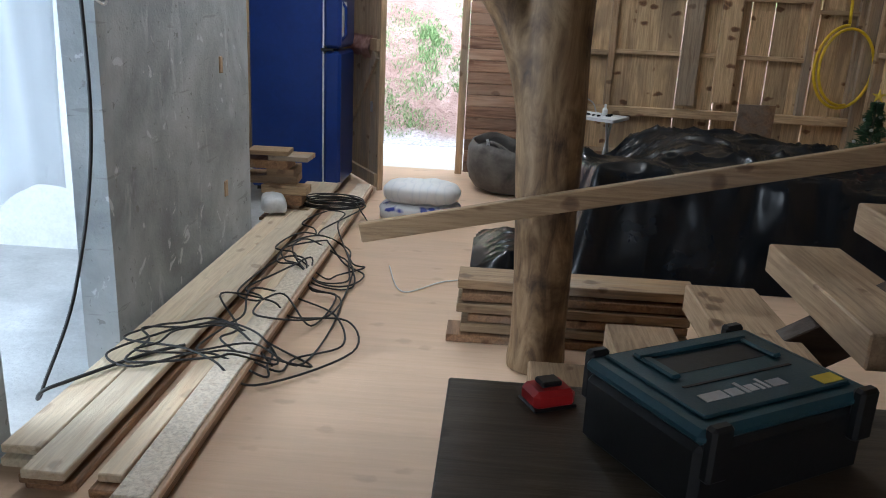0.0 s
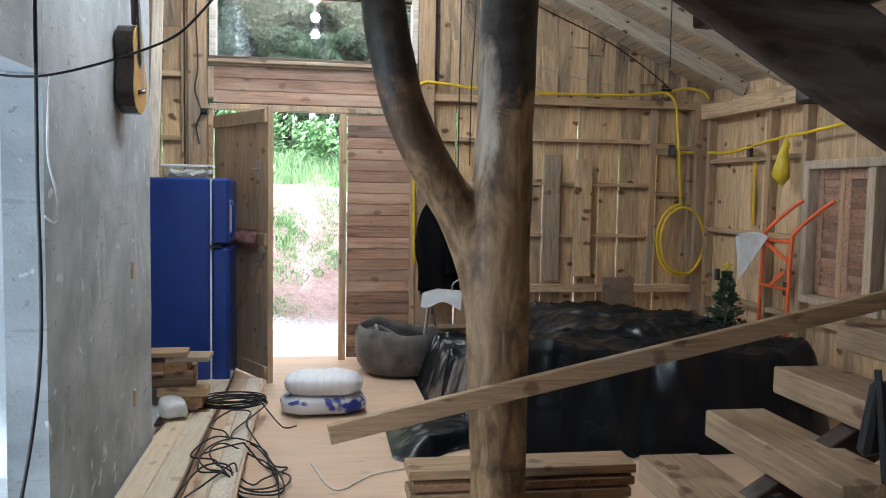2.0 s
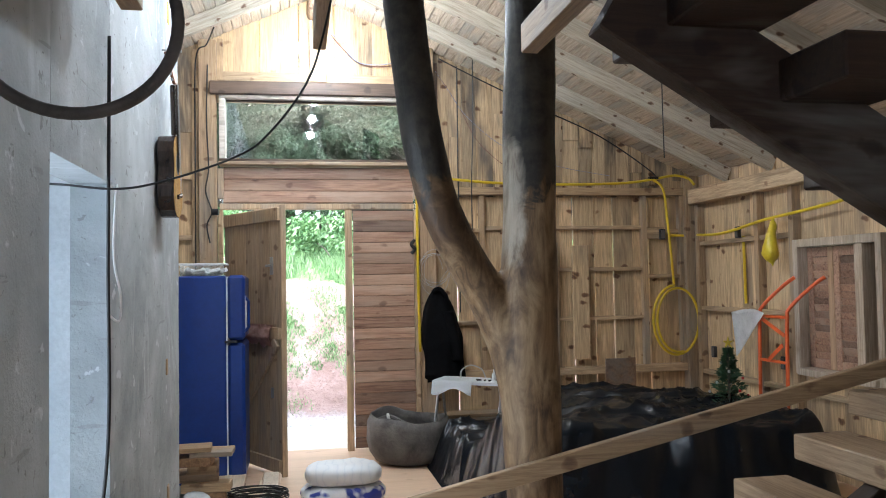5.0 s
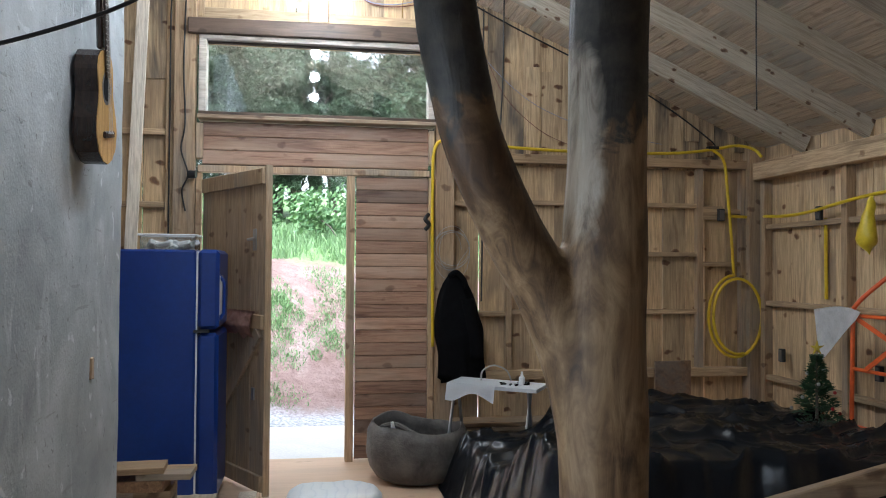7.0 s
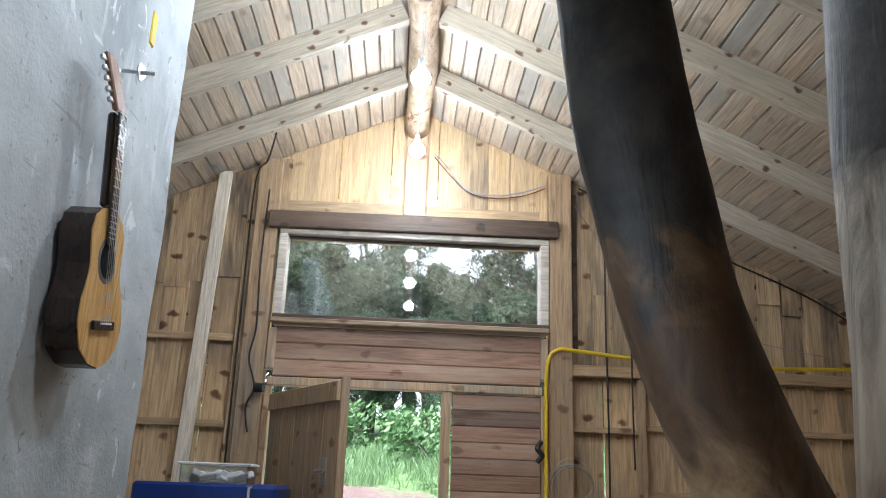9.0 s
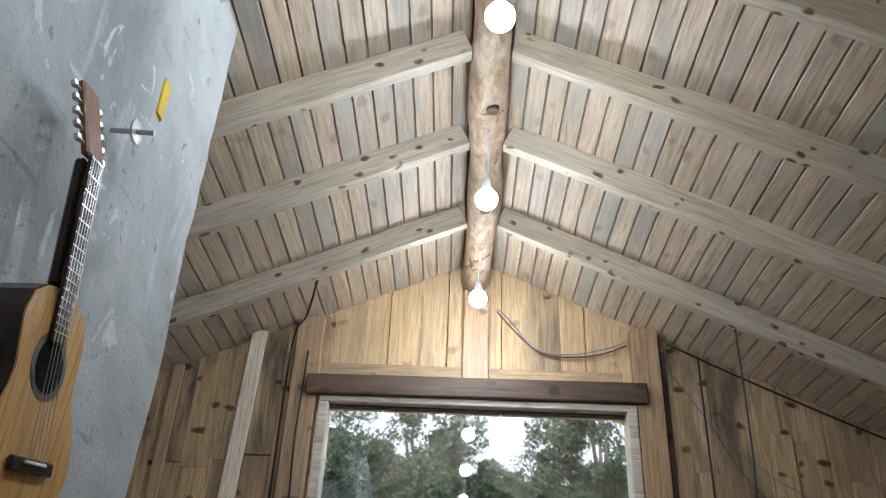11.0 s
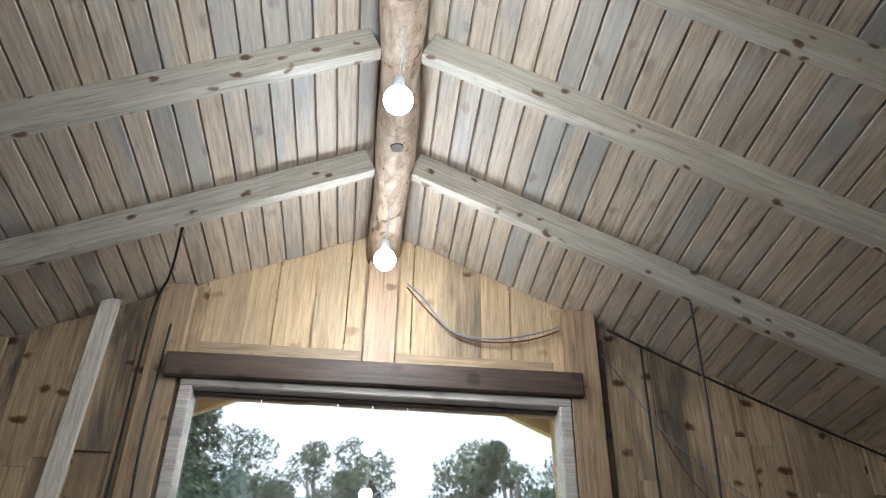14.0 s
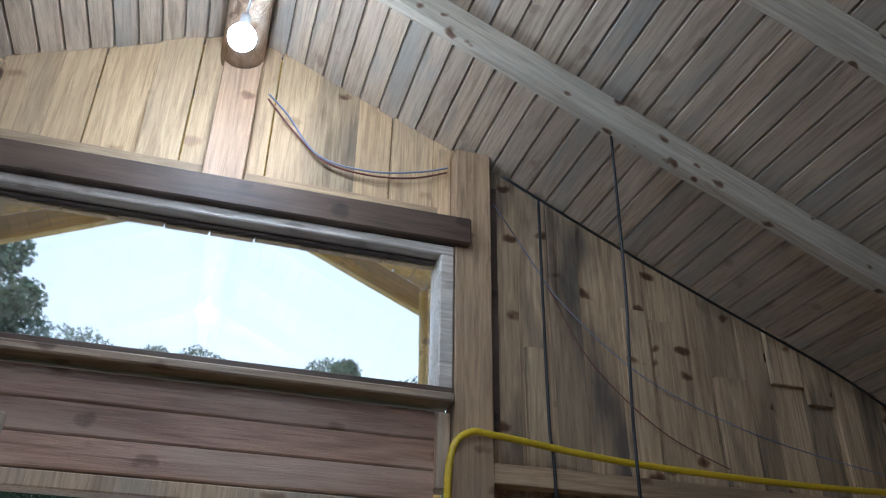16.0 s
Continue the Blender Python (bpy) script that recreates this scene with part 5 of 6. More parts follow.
def half_width(s):
    """Half width of the body at s metres from its bottom."""
    pts = [(0.0, 0.0), (0.012, 0.060), (0.05, 0.122), (0.11, 0.148), (0.17, 0.138), (0.23, 0.107), (0.26, 0.102), (0.30, 0.108), (0.345, 0.112), (0.385, 0.092), (0.408, 0.05), (0.413, 0.0)]
    for (a, p), (b2, q) in zip(pts, pts[1:]):
        if a <= s <= b2:
            return p + (q - p) * (s - a) / (b2 - a)
    return 0


ss = [0.413 * (0.5 - 0.5 * math.cos(math.pi * k / 36)) for k in range(37)]
outline = [(half_width(s), s) for s in ss] + [(-half_width(s), s) for s in ss[-2:0:-1]]


def plate(xa, xb, scale=1.0):
    bm = bmesh.new()
    a = [bm.verts.new(GM @ Vector((xa, yy * scale, 0.2065 + (zz - 0.2065) * scale))) for yy, zz in outline]
    b2 = [bm.verts.new(GM @ Vector((xb, yy * scale, 0.2065 + (zz - 0.2065) * scale))) for yy, zz in outline]
    bm.faces.new(a)
    bm.faces.new(b2[::-1])
    n = len(a)
    for i in range(n):
        bm.faces.new((a[i], a[(i + 1) % n], b2[(i + 1) % n], b2[i]))
    return bm


part("body_sides", plate(0.015, 0.092), ROSE, gt, "dark glossy rosewood back and sides")
part("soundboard", plate(0.0925, 0.096, 0.99), SPRUCE, gt, "golden spruce top")


def disc(cz, r, xa, xb, mat, name, parent, label=""):
    part(name, tube([GM @ Vector((xa, 0, cz)), GM @ Vector((xb, 0, cz))], r, 28), mat, parent, label)


disc(0.275, 0.060, 0.0962, 0.0968, RUBBER, "rosette", gt, "grey-brown rosette ring")
# no hole is cut: a flat black disc paints the darkness inside it
disc(0.275, 0.046, 0.0970, 0.0975, JACKET, "sound_hole", gt, "black disc standing for the shade inside the sound hole")
part("bridge", box(0.0965, 0.106, -0.07, 0.07, 0.098, 0.122, 0.003, m=GM), ROSE, gt, "dark wooden bridge")
part("saddle", box(0.1062, 0.111, -0.035, 0.035, 0.112, 0.117, 0.001, m=GM), PAPER, gt)
part("neck", box(0.070, 0.092, -0.024, 0.024, 0.414, 0.665, 0.006, m=GM), ROSE, gt)
part("fingerboard", box(0.0978, 0.104, -0.026, 0.026, 0.315, 0.665, 0.002, m=GM), ROSE, gt, "dark fingerboard with frets")
for k in range(16):
    zf = 0.665 - 0.35 * (1 - 2 ** (-k / 10.0)) / (1 - 2 ** (-1.6)) * 0.98
    part("fret", box(0.1042, 0.1054, -0.025, 0.025, zf - 0.001, zf + 0.001, 0, None, GM), STEEL, gt, "bright metal fret")
hm = GM @ pose(0.098, 0, 0.665, 0, -14, 0)
part("headstock", box(-0.012, 0.004, -0.034, 0.034, 0.002, 0.165, 0.004, m=hm), HEADW, gt, "reddish-brown headstock")
for sgn in (1, -1):
    for k in range(5):
        bm = tube([hm @ Vector((-0.006, sgn * 0.034, 0.025 + 0.029 * k)), hm @ Vector((-0.006, sgn * 0.052, 0.025 + 0.029 * k))], 0.004, 6)
        box(-0.012, 0.0, sgn * 0.056 - 0.006, sgn * 0.056 + 0.006, 0.017 + 0.029 * k, 0.033 + 0.029 * k, 0.003, bm, hm)
        part("tuner", bm, STEEL, gt, "small metal tuning peg")
for k in range(5):
    yy = -0.019 + 0.0095 * k
    part("string", tube([GM @ Vector((0.109, yy * 1.4, 0.112)), GM @ Vector((0.107, yy, 0.665))], 0.0007, 4), STEEL, gt, "fine steel string")
solo("wall_hook", tube([(-0.935, 4.145, 2.718), (-0.83, 4.145, 2.713)], 0.006, 8, tube([(-0.875, 4.145, 2.7155), (-0.87, 4.145, 2.7155)], 0.028, 16)), STEEL, (-0.93, 4.145, 2.69), "steel bolt hook with a washer in the wall", "hook")

# timber plugs and foam patches in the render
for yy, zz, mat, w, h, lab in ((4.25, 1.06, TRIM, 0.05, 0.085, "small wooden plug set in the rendered wall"), (4.27, 0.40, TRIM, 0.05, 0.09, "small wooden plug set in the rendered wall"), (4.335, 2.975, YELLOW, 0.04, 0.12, "yellow foam filling a hole in the render")):
    bm = box(-0.95, -0.922, yy - w / 2, yy + w / 2, zz - h / 2, zz + h / 2, 0.004)
    crumple(bm, 0.006, 30, yy)
    solo("wall_plug", bm, mat, (-0.93, yy, zz - h / 2), lab, "plug", "wall plugs")

# ---------------------------------------------------------------- by the door
# planter cut from a tyre
pl = thing("tyre_planter", (0.66, 6.47, 0.0), "basket-shaped planter cut from an old grey tyre", "planter")
bm = bmesh.new()
prof = [(0.0, 0.02), (0.20, 0.0), (0.28, 0.03), (0.335, 0.11), (0.355, 0.20), (0.345, 0.30), (0.315, 0.36), (0.30, 0.355), (0.325, 0.28), (0.33, 0.2), (0.31, 0.12), (0.25, 0.05), (0.0, 0.045)]
seg = 40
rings = []
for r, z in prof:
    ring = []
    for k in range(seg):
        a = 2 * math.pi * k / seg
        lift = 0.05 * max(0, math.cos(a - 2.7)) + 0.03 * max(0, math.cos(3 * a)) if z > 0.25 else 0
        ring.append(bm.verts.new((0.66 + r * math.cos(a), 6.47 + r * math.sin(a) * 0.92, z + lift)))
    rings.append(ring)
for i in range(len(prof) - 1):
    for k in range(seg):
        bm.faces.new((rings[i][k], rings[i][(k + 1) % seg], rings[i + 1][(k + 1) % seg], rings[i + 1][k]))
bmesh.ops.remove_doubles(bm, verts=bm.verts, dist=0.0005)
crumple(bm, 0.008, 6, 3)
for v in bm.verts:
    v.co.z = max(0.0, v.co.z)
part("bowl", bm, RUBBER, pl, smooth=True)
part("handle_strip", tube(curve_points([(0.42, 6.62, 0.33), (0.52, 6.55, 0.36), (0.66, 6.44, 0.30), (0.80, 6.36, 0.30)], 6), [0.02] * 19, 8), RUBBER, pl, "curled strip of cut rubber")
part("tip", tube([(0.47, 6.30, 0.38), (0.462, 6.295, 0.43)], [0.016, 0.010], 8), PAPER, pl, "pale cut rubber tip")

# folding table with oddments
tb = thing("folding_table", (1.12, 6.3, 0.0), "small folding table with a white top", "table")
corners = [(0.845, 6.36), (1.365, 5.985), (1.52, 6.25), (1.00, 6.66)]
bm = bmesh.new()
lo = [bm.verts.new((x, y, 0.648)) for x, y in corners]
hi = [bm.verts.new((x, y, 0.672)) for x, y in corners]
bm.faces.new(lo), bm.faces.new(hi)
for i in range(4):
    bm.faces.new((lo[i], lo[(i + 1) % 4], hi[(i + 1) % 4], hi[i]))
part("tabletop", bm, mottled("grey_white_laminate", (0.62, 0.64, 0.68), (0.75, 0.76, 0.78), 5, 0.4), tb)
for (x0, y0), (x1, y1) in (((0.90, 6.37), (0.80, 6.28)), ((0.93, 6.42), (1.02, 6.55)), ((1.33, 6.06), (1.42, 6.2)), ((1.38, 6.16), (1.26, 6.02))):
    part("leg", tube([(x0, y0, 0.648), (x1, y1, 0.0)], 0.011, 8), STEEL, tb, "thin metal leg")
part("brace", tube([(0.83, 6.31, 0.12), (1.0, 6.52, 0.12)], 0.008, 6), STEEL, tb)
bm = bmesh.new()
nx, ny = 14, 10
e1, e2 = Vector((0.52, -0.375, 0)), Vector((0.155, 0.29, 0))
grid = []
for j in range(ny + 1):
    row = []
    for i in range(nx + 1):
        p = Vector((0.835, 6.335, 0.678)) + e1 * (0.55 * i / nx) + e2 * (0.85 * j / ny - 0.25)
        over = max(0.0, 0.25 - 0.85 * j / ny) / 0.25
        p.z -= 0.085 * over * (1 + 0.35 * math.sin(i * 0.45 + 1))
        p -= e2.normalized() * (-0.045 * over)
        p.z += 0.003 * noise.noise(p * 30)
        row.append(bm.verts.new(p))
    grid.append(row)
for j in range(ny):
    for i in range(nx):
        bm.faces.new((grid[j][i], grid[j][i + 1], grid[j + 1][i + 1], grid[j + 1][i]))
bmesh.ops.solidify(bm, geom=bm.faces[:], thickness=0.003)
solo("cloth", bm, CLOTH_W, (0.9, 6.35, 0.675), "white cloth hanging over the edge of the small table", "cloth", "", "", True)
solo("bottle", tube([(1.33, 6.22, 0.673), (1.33, 6.22, 0.72), (1.33, 6.22, 0.735), (1.33, 6.22, 0.76)], [0.02, 0.02, 0.009, 0.008], 12), PAPER, (1.33, 6.22, 0.673), "small white squeeze bottle on the table", "bottle")
solo("headband", tube(curve_points([(1.08, 6.36, 0.685), (1.09, 6.36, 0.75), (1.16, 6.33, 0.79), (1.24, 6.29, 0.76), (1.27, 6.27, 0.69)], 6), 0.006, 6), STEEL, (1.17, 6.33, 0.673), "thin curved wire headband on the table", "headband")
for k in range(9):
    m = pose(1.16 + rb.uniform(0, 0.24), 6.22 + rb.uniform(-0.06, 0.07) - 0.0, 0.678, 0, 0, rb.uniform(0, 180))
    solo("small_part", box(-0.02, 0.02, -0.006, 0.006, -0.005, 0.005, 0.001, m=m), rb.choice([BLACK, STEEL, JACKET]), tuple(m.translation), "small dark metal part lying on the table", "part", "small parts on the table")

# boards stacked behind the table
bs = thing("board_stack", (1.6, 6.85, 0.0), "stack of pale boards against the gable wall", "lumber")
for k in range(9):
    part("board", box(0.98 + rb.uniform(0, 0.05), 2.3 + rb.uniform(-0.1, 0.1), 6.74 + rb.uniform(0, 0.015), 6.98, 0.036 * k + 0.001, 0.036 * k + 0.031, 0.003), LUMBER_X, bs)

# jacket on a nail
bm = bmesh.new()
NR, NA = 22, 28
rings = []
for i in range(NR + 1):
    t = i / NR
    z = 1.40 - 0.79 * t
    w = 0.045 + 0.135 * min(1, t * 1.9) ** 0.8 + 0.02 * math.sin(t * 6)
    dth = 0.035 + 0.05 * min(1, t * 1.6)
    cx = 1.0 + 0.045 * t - 0.01 * math.sin(t * 5)
    ring = []
    for k in range(NA):
        a = 2 * math.pi * k / NA
        f = 1 + 0.12 * math.sin(5 * a + 3 * t) + 0.08 * math.sin(9 * a - 5 * t)
        ring.append(bm.verts.new((cx + w * math.cos(a) * f, 6.93 + dth * math.sin(a) * f * 0.8, z - (0.03 * math.sin(3 * a) * t))))
    rings.append(ring)
for i in range(NR):
    for k in range(NA):
        bm.faces.new((rings[i][k], rings[i][(k + 1) % NA], rings[i + 1][(k + 1) % NA], rings[i + 1][k]))
bm.faces.new(rings[0]), bm.faces.new(rings[-1])
jk = thing("jacket", (1.0, 6.92, 0.62), "black jacket hanging from a nail on the gable post", "jacket")
part("coat", bm, JACKET, jk, smooth=True)
part("collar", tube(curve_points([(0.955, 6.92, 1.39), (1.0, 6.88, 1.42), (1.06, 6.89, 1.36), (1.075, 6.9, 1.30)], 5), [0.022] * 16, 8), JACKET, jk)
part("sleeve", tube(curve_points([(1.09, 6.90, 1.22), (1.13, 6.89, 1.0), (1.16, 6.88, 0.78)], 6), [0.05] * 13, 10, wob=0.25), JACKET, jk, smooth=True)

# coil of pale wire above the jacket
def coil(name, cx, cy, cz, rx, rz, turns, rad, mat, label, cat, seed=1, axis="y", jitter=0.12):
    r = random.Random(seed)
    pts = []
    for k in range(turns * 22):
        a = 2 * math.pi * k / 22
        if k % 22 == 0:
            fx, fz, ox, oz = 1 + r.uniform(-jitter, jitter), 1 + r.uniform(-jitter, jitter), r.uniform(-0.02, 0.02), r.uniform(-0.02, 0.02)
        x, z, d = cx + (rx * fx) * math.cos(a) + ox, cz + rz * fz * math.sin(a) + oz, r.uniform(-0.008, 0.008)
        pts.append((x, cy + d, z) if axis == "y" else (x, z - cz + cy, cz + d + 0.004 * (k // 22)))
    sm = [(Vector(pts[max(0, i - 1)]) + Vector(pts[i]) * 2 + Vector(pts[min(len(pts) - 1, i + 1)])) / 4 for i in range(len(pts))]
    bm = tube(sm, rad, 6)
    return solo(name, bm, mat, (cx, cy, cz - rz), label, cat, "", "", True)


coil("wire_coil", 0.97, 6.955, 1.58, 0.11, 0.15, 5, 0.0019, STEEL, "loose coil of pale wire hung on the post", "wire coil", 3, jitter=0.42)
solo("latch_hook", tube(curve_points([(0.80, 6.98, 1.86), (0.77, 6.95, 1.82), (0.80, 6.95, 1.78), (0.77, 6.96, 1.74)], 5), 0.016, 8), BLACK, (0.79, 6.97, 1.73), "black hook lock on the door siding", "hook")
solo("door_stop_block", tube([(-0.955, 6.94, 2.115), (-0.90, 6.93, 2.115)], [0.03, 0.028], 12), BLACK, (-0.93, 6.94, 2.08), "dark round junction cap on the door post", "junction cap")

# ---------------------------------------------------------------- conduits and cables
yc = thing("yellow_conduit", (0.86, 6.96, 0.9), "bright yellow corrugated conduit clipped along the walls", "conduit")
part("riser", tube(curve_points([(0.835, 6.955, 0.86), (0.828, 6.955, 1.4), (0.825, 6.955, 2.05), (0.835, 6.95, 2.34), (0.90, 6.95, 2.425), (1.02, 6.955, 2.425), (1.5, 6.965, 2.385), (2.2, 6.965, 2.37), (2.8, 6.965, 2.385), (3.12, 6.965, 2.425), (3.32, 6.96, 2.46), (3.45, 6.93, 2.43), (3.47, 6.85, 2.36)], 8), 0.0125, 8), YELLOW, yc, smooth=True)
part("drop", tube(curve_points([(3.10, 6.955, 2.42), (3.20, 6.95, 2.33), (3.235, 6.95, 2.05), (3.27, 6.95, 1.65), (3.285, 6.95, 1.42)], 8), 0.0125, 8), YELLOW, yc, smooth=True)
lp = []
for k in range(47):
    a = math.pi / 2 + 2 * math.pi * k / 30
    s = 1 - 0.12 * (k / 46)
    lp.append((3.29 + 0.235 * s * math.cos(a) + 0.02 * (k / 46), 6.945 - 0.0006 * k, 1.075 + 0.335 * s * math.sin(a)))
part("loop", tube(lp, 0.0125, 8), YELLOW, yc, smooth=True)
part("short_run", tube([(3.27, 6.955, 1.885), (3.40, 6.955, 1.882)], 0.0125, 8), YELLOW, yc)
part("east_run", tube(curve_points([(3.46, 6.80, 1.88), (3.46, 6.5, 1.865), (3.465, 6.2, 1.88), (3.46, 5.7, 1.935), (3.455, 5.1, 1.97), (3.45, 4.4, 2.02), (3.45, 3.6, 2.05)], 8), 0.0125, 8), YELLOW, yc, smooth=True)
part("east_drop", tube([(3.55, 6.16, 1.83), (3.555, 6.16, 1.25)], 0.0125, 8), YELLOW, yc)
part("clip", box(3.07, 3.16, 6.945, 6.995, 2.425, 2.45, 0.004), BLACK, yc, "black cable clip")


def socket_box(x, y, z, face):
    t = thing("junction_box", (x, y, z), "black plastic electrical junction box", "junction box", "junction boxes")
    w, d = 0.055, 0.03
    if face == "y":
        part("case", box(x - w / 2, x + w / 2, y - d, y, z - 0.05, z + 0.05, 0.004), BLACK, t)
        part("cover", box(x - w / 2 + 0.008, x + w / 2 - 0.008, y - d - 0.005, y - d - 0.0005, z - 0.04, z + 0.04, 0.001), RUBBER, t)
    else:
        part("case", box(x - d, x, y - w / 2, y + w / 2, z - 0.05, z + 0.05, 0.004), BLACK, t)
        part("cover", box(x - d - 0.005, x - d - 0.0005, y - w / 2 + 0.008, y + w / 2 - 0.008, z - 0.04, z + 0.04, 0.001), RUBBER, t)


solo("mounting_board", box(3.06, 3.24, 7.03, 7.055, 1.86, 1.97, 0.003), BOARD_H, (3.15, 7.04, 1.86), "short board carrying a junction box", "board")
socket_box(3.21, 7.029, 1.90, "y")
socket_box(3.515, 6.16, 1.865, "x")
socket_box(3.515, 6.62, 0.80, "x")
socket_box(3.515, 5.55, 0.80, "x")
solo("yellow_bag", crumple(tube(curve_points([(3.44, 5.53, 1.93), (3.43, 5.53, 1.87), (3.41, 5.54, 1.74), (3.42, 5.55, 1.62), (3.43, 5.55, 1.56)], 5), [0.012] * 3 + [0.02 + 0.0045 * k for k in range(10)] + [0.06, 0.055, 0.045, 0.03, 0.02, 0.012, 0.006, 0.003], 14, wob=0.4), 0.01, 18, 4), YELLOW_BAG, (3.43, 5.54, 1.55), "crumpled yellow plastic bag hanging on the conduit", "bag", "", "", True)


def cable(name, ctrl, rad, mat, label, per=8):
    solo(name, tube(curve_points(ctrl, per), rad, 6), mat, tuple(min((Vector(c) for c in ctrl), key=lambda v: v.z)), label, "cable", "loose cables", "", True)


BROWN = plain("brown_wire", (0.16, 0.05, 0.035), 0.5)
GREYW = plain("grey_blue_wire", (0.24, 0.26, 0.36), 0.5)
cable("cable", [(0.08, 7.03, 3.72), (0.2, 7.03, 3.58), (0.33, 7.03, 3.47), (0.50, 7.03, 3.445), (0.68, 7.03, 3.47), (0.83, 7.03, 3.53)], 0.004, BROWN, "brown wire looping across the gable boards")
cable("cable", [(0.08, 7.025, 3.74), (0.16, 7.025, 3.66), (0.30, 7.025, 3.49), (0.5, 7.025, 3.46), (0.7, 7.025, 3.50), (0.83, 7.025, 3.55)], 0.004, GREYW, "grey wire looping across the gable boards")
cable("cable", [(1.03, 7.03, 3.42), (1.15, 7.03, 3.24), (1.30, 7.025, 3.02), (1.586, 7.025, 2.776), (1.893, 7.02, 2.631), (2.236, 7.02, 2.536), (2.7, 7.02, 2.46)], 0.0022, GREYW, "thin wire sagging across the gable boards")
cable("cable", [(1.03, 7.03, 3.43), (1.058, 7.03, 3.38), (1.249, 7.03, 3.084), (1.413, 7.025, 2.78), (1.681, 7.025, 2.542), (1.956, 7.02, 2.418)], 0.0024, BROWN, "thin brown wire sagging across the gable boards")
cable("cable", [(1.228, 7.02, 3.47), (1.225, 7.018, 3.0), (1.218, 7.0, 2.5), (1.213, 6.965, 2.33), (1.215, 6.97, 1.7), (1.215, 6.99, 1.2)], 0.006, CABLE, "black cable running down the gable boards")
cable("cable", [(1.243, 6.42, 3.40), (1.236, 6.42, 2.8), (1.218, 6.43, 2.3), (1.215, 6.42, 1.7)], 0.005, CABLE, "black cable hanging from a rafter")
cable("cable", [(2.07, 4.58, 3.05), (2.07, 4.58, 2.6), (2.075, 4.585, 2.25)], 0.004, CABLE, "thin cord hanging from a rafter")
cable("cable", [(-0.99, 6.965, 3.4), (-1.0, 6.965, 2.9), (-0.985, 6.96, 2.5), (-1.01, 6.96, 2.3), (-0.96, 6.95, 2.12), (-1.0, 6.955, 2.0), (-0.975, 6.955, 1.85)], 0.006, CABLE, "dark cable running down the door post")
cable("cable", [(-0.883, 6.42, 3.56), (-0.97, 6.7, 3.50), (-1.09, 6.98, 3.44), (-1.10, 7.01, 2.6), (-1.10, 7.01, 1.5)], 0.006, CABLE, "dark cable from a rafter down the wall")
cable("cable", [(1.05, 6.97, 3.52), (1.5, 6.98, 3.31), (2.0, 6.985, 3.09), (2.6, 6.99, 2.83), (3.1, 6.98, 2.5), (3.11, 6.97, 2.43)], 0.006, CABLE, "black cable along the foot of the roof boards")
cable("cable", [(-0.90, 2.80, 2.38), (-0.905, 2.80, 1.6), (-0.91, 2.81, 0.9), (-0.97, 2.72, 0.35), (-1.03, 2.55, 0.03), (-0.94, 2.45, 0.10), (-0.75, 2.75, 0.10), (-0.62, 2.85, 0.11)], 0.007, CABLE, "black cable hanging in front of the rendered wall", 12)
cable("cable", [(-1.04, 2.34, 1.80), (-0.93, 2.32, 1.79), (-0.72, 2.30, 1.78), (-0.44, 2.30, 1.87), (-0.32, 2.30, 1.96), (-0.2, 2.30, 2.14), (-0.13, 2.30, 2.40)], 0.0036, CABLE, "dark cable strung from the wall up to a joist", 12)
cable("cable", [(-0.91, 2.96, 1.87), (-0.915, 2.94, 1.6), (-0.90, 2.985, 1.45), (-0.905, 2.98, 1.36), (-0.93, 2.94, 1.38)], 0.005, PAPER, "short white cable hanging at the doorway edge")
cable("cable", [(-0.02, 4.3, 0.006), (0.1, 3.9, 0.006), (0.3, 4.1, 0.006), (0.55, 4.2, 0.006)], 0.004, PAPER, "thin pale cord lying on the plywood floor")

# black extension lead tangled on the planks
rt = random.Random(9)
lead = []
for (cx, cy, rx, ry, n) in ((-0.56, 2.92, 0.36, 0.26, 4), (-0.36, 3.15, 0.30, 0.42, 2), (-0.42, 3.65, 0.22, 0.40, 2), (-0.36, 4.15, 0.24, 0.36, 4), (-0.50, 4.75, 0.12, 0.3, 1)):
    for k in range(n * 9):
        a = 2 * math.pi * k / 9 + rt.uniform(-0.25, 0.25)
        f = rt.uniform(0.45, 1.2)
        xx = cx + rx * f * math.cos(a)
        lead.append((max(xx, -0.88), cy + ry * f * math.sin(a), (0.100 if xx < -0.36 else 0.012) + rt.uniform(0, 0.025)))
cx, cy = -0.52, 5.2
for k in range(9 * 7):
    a = 2 * math.pi * k / 9
    lead.append((cx + 0.19 * math.cos(a) * (1 + rt.uniform(-0.1, 0.1)), cy + 0.13 * math.sin(a) * (1 + rt.uniform(-0.12, 0.12)), 0.10 + 0.0009 * k + rt.uniform(0, 0.006)))
lead += [(-0.3, 5.05, 0.10), (-0.2, 4.95, 0.02), (-0.12, 5.0, 0.012)]
solo("extension_lead", tube(curve_points(lead, 7), 0.0048, 6), CABLE, (-0.5, 4.0, 0.09), "long black extension lead tangled over the planks", "cable", "", "", True)

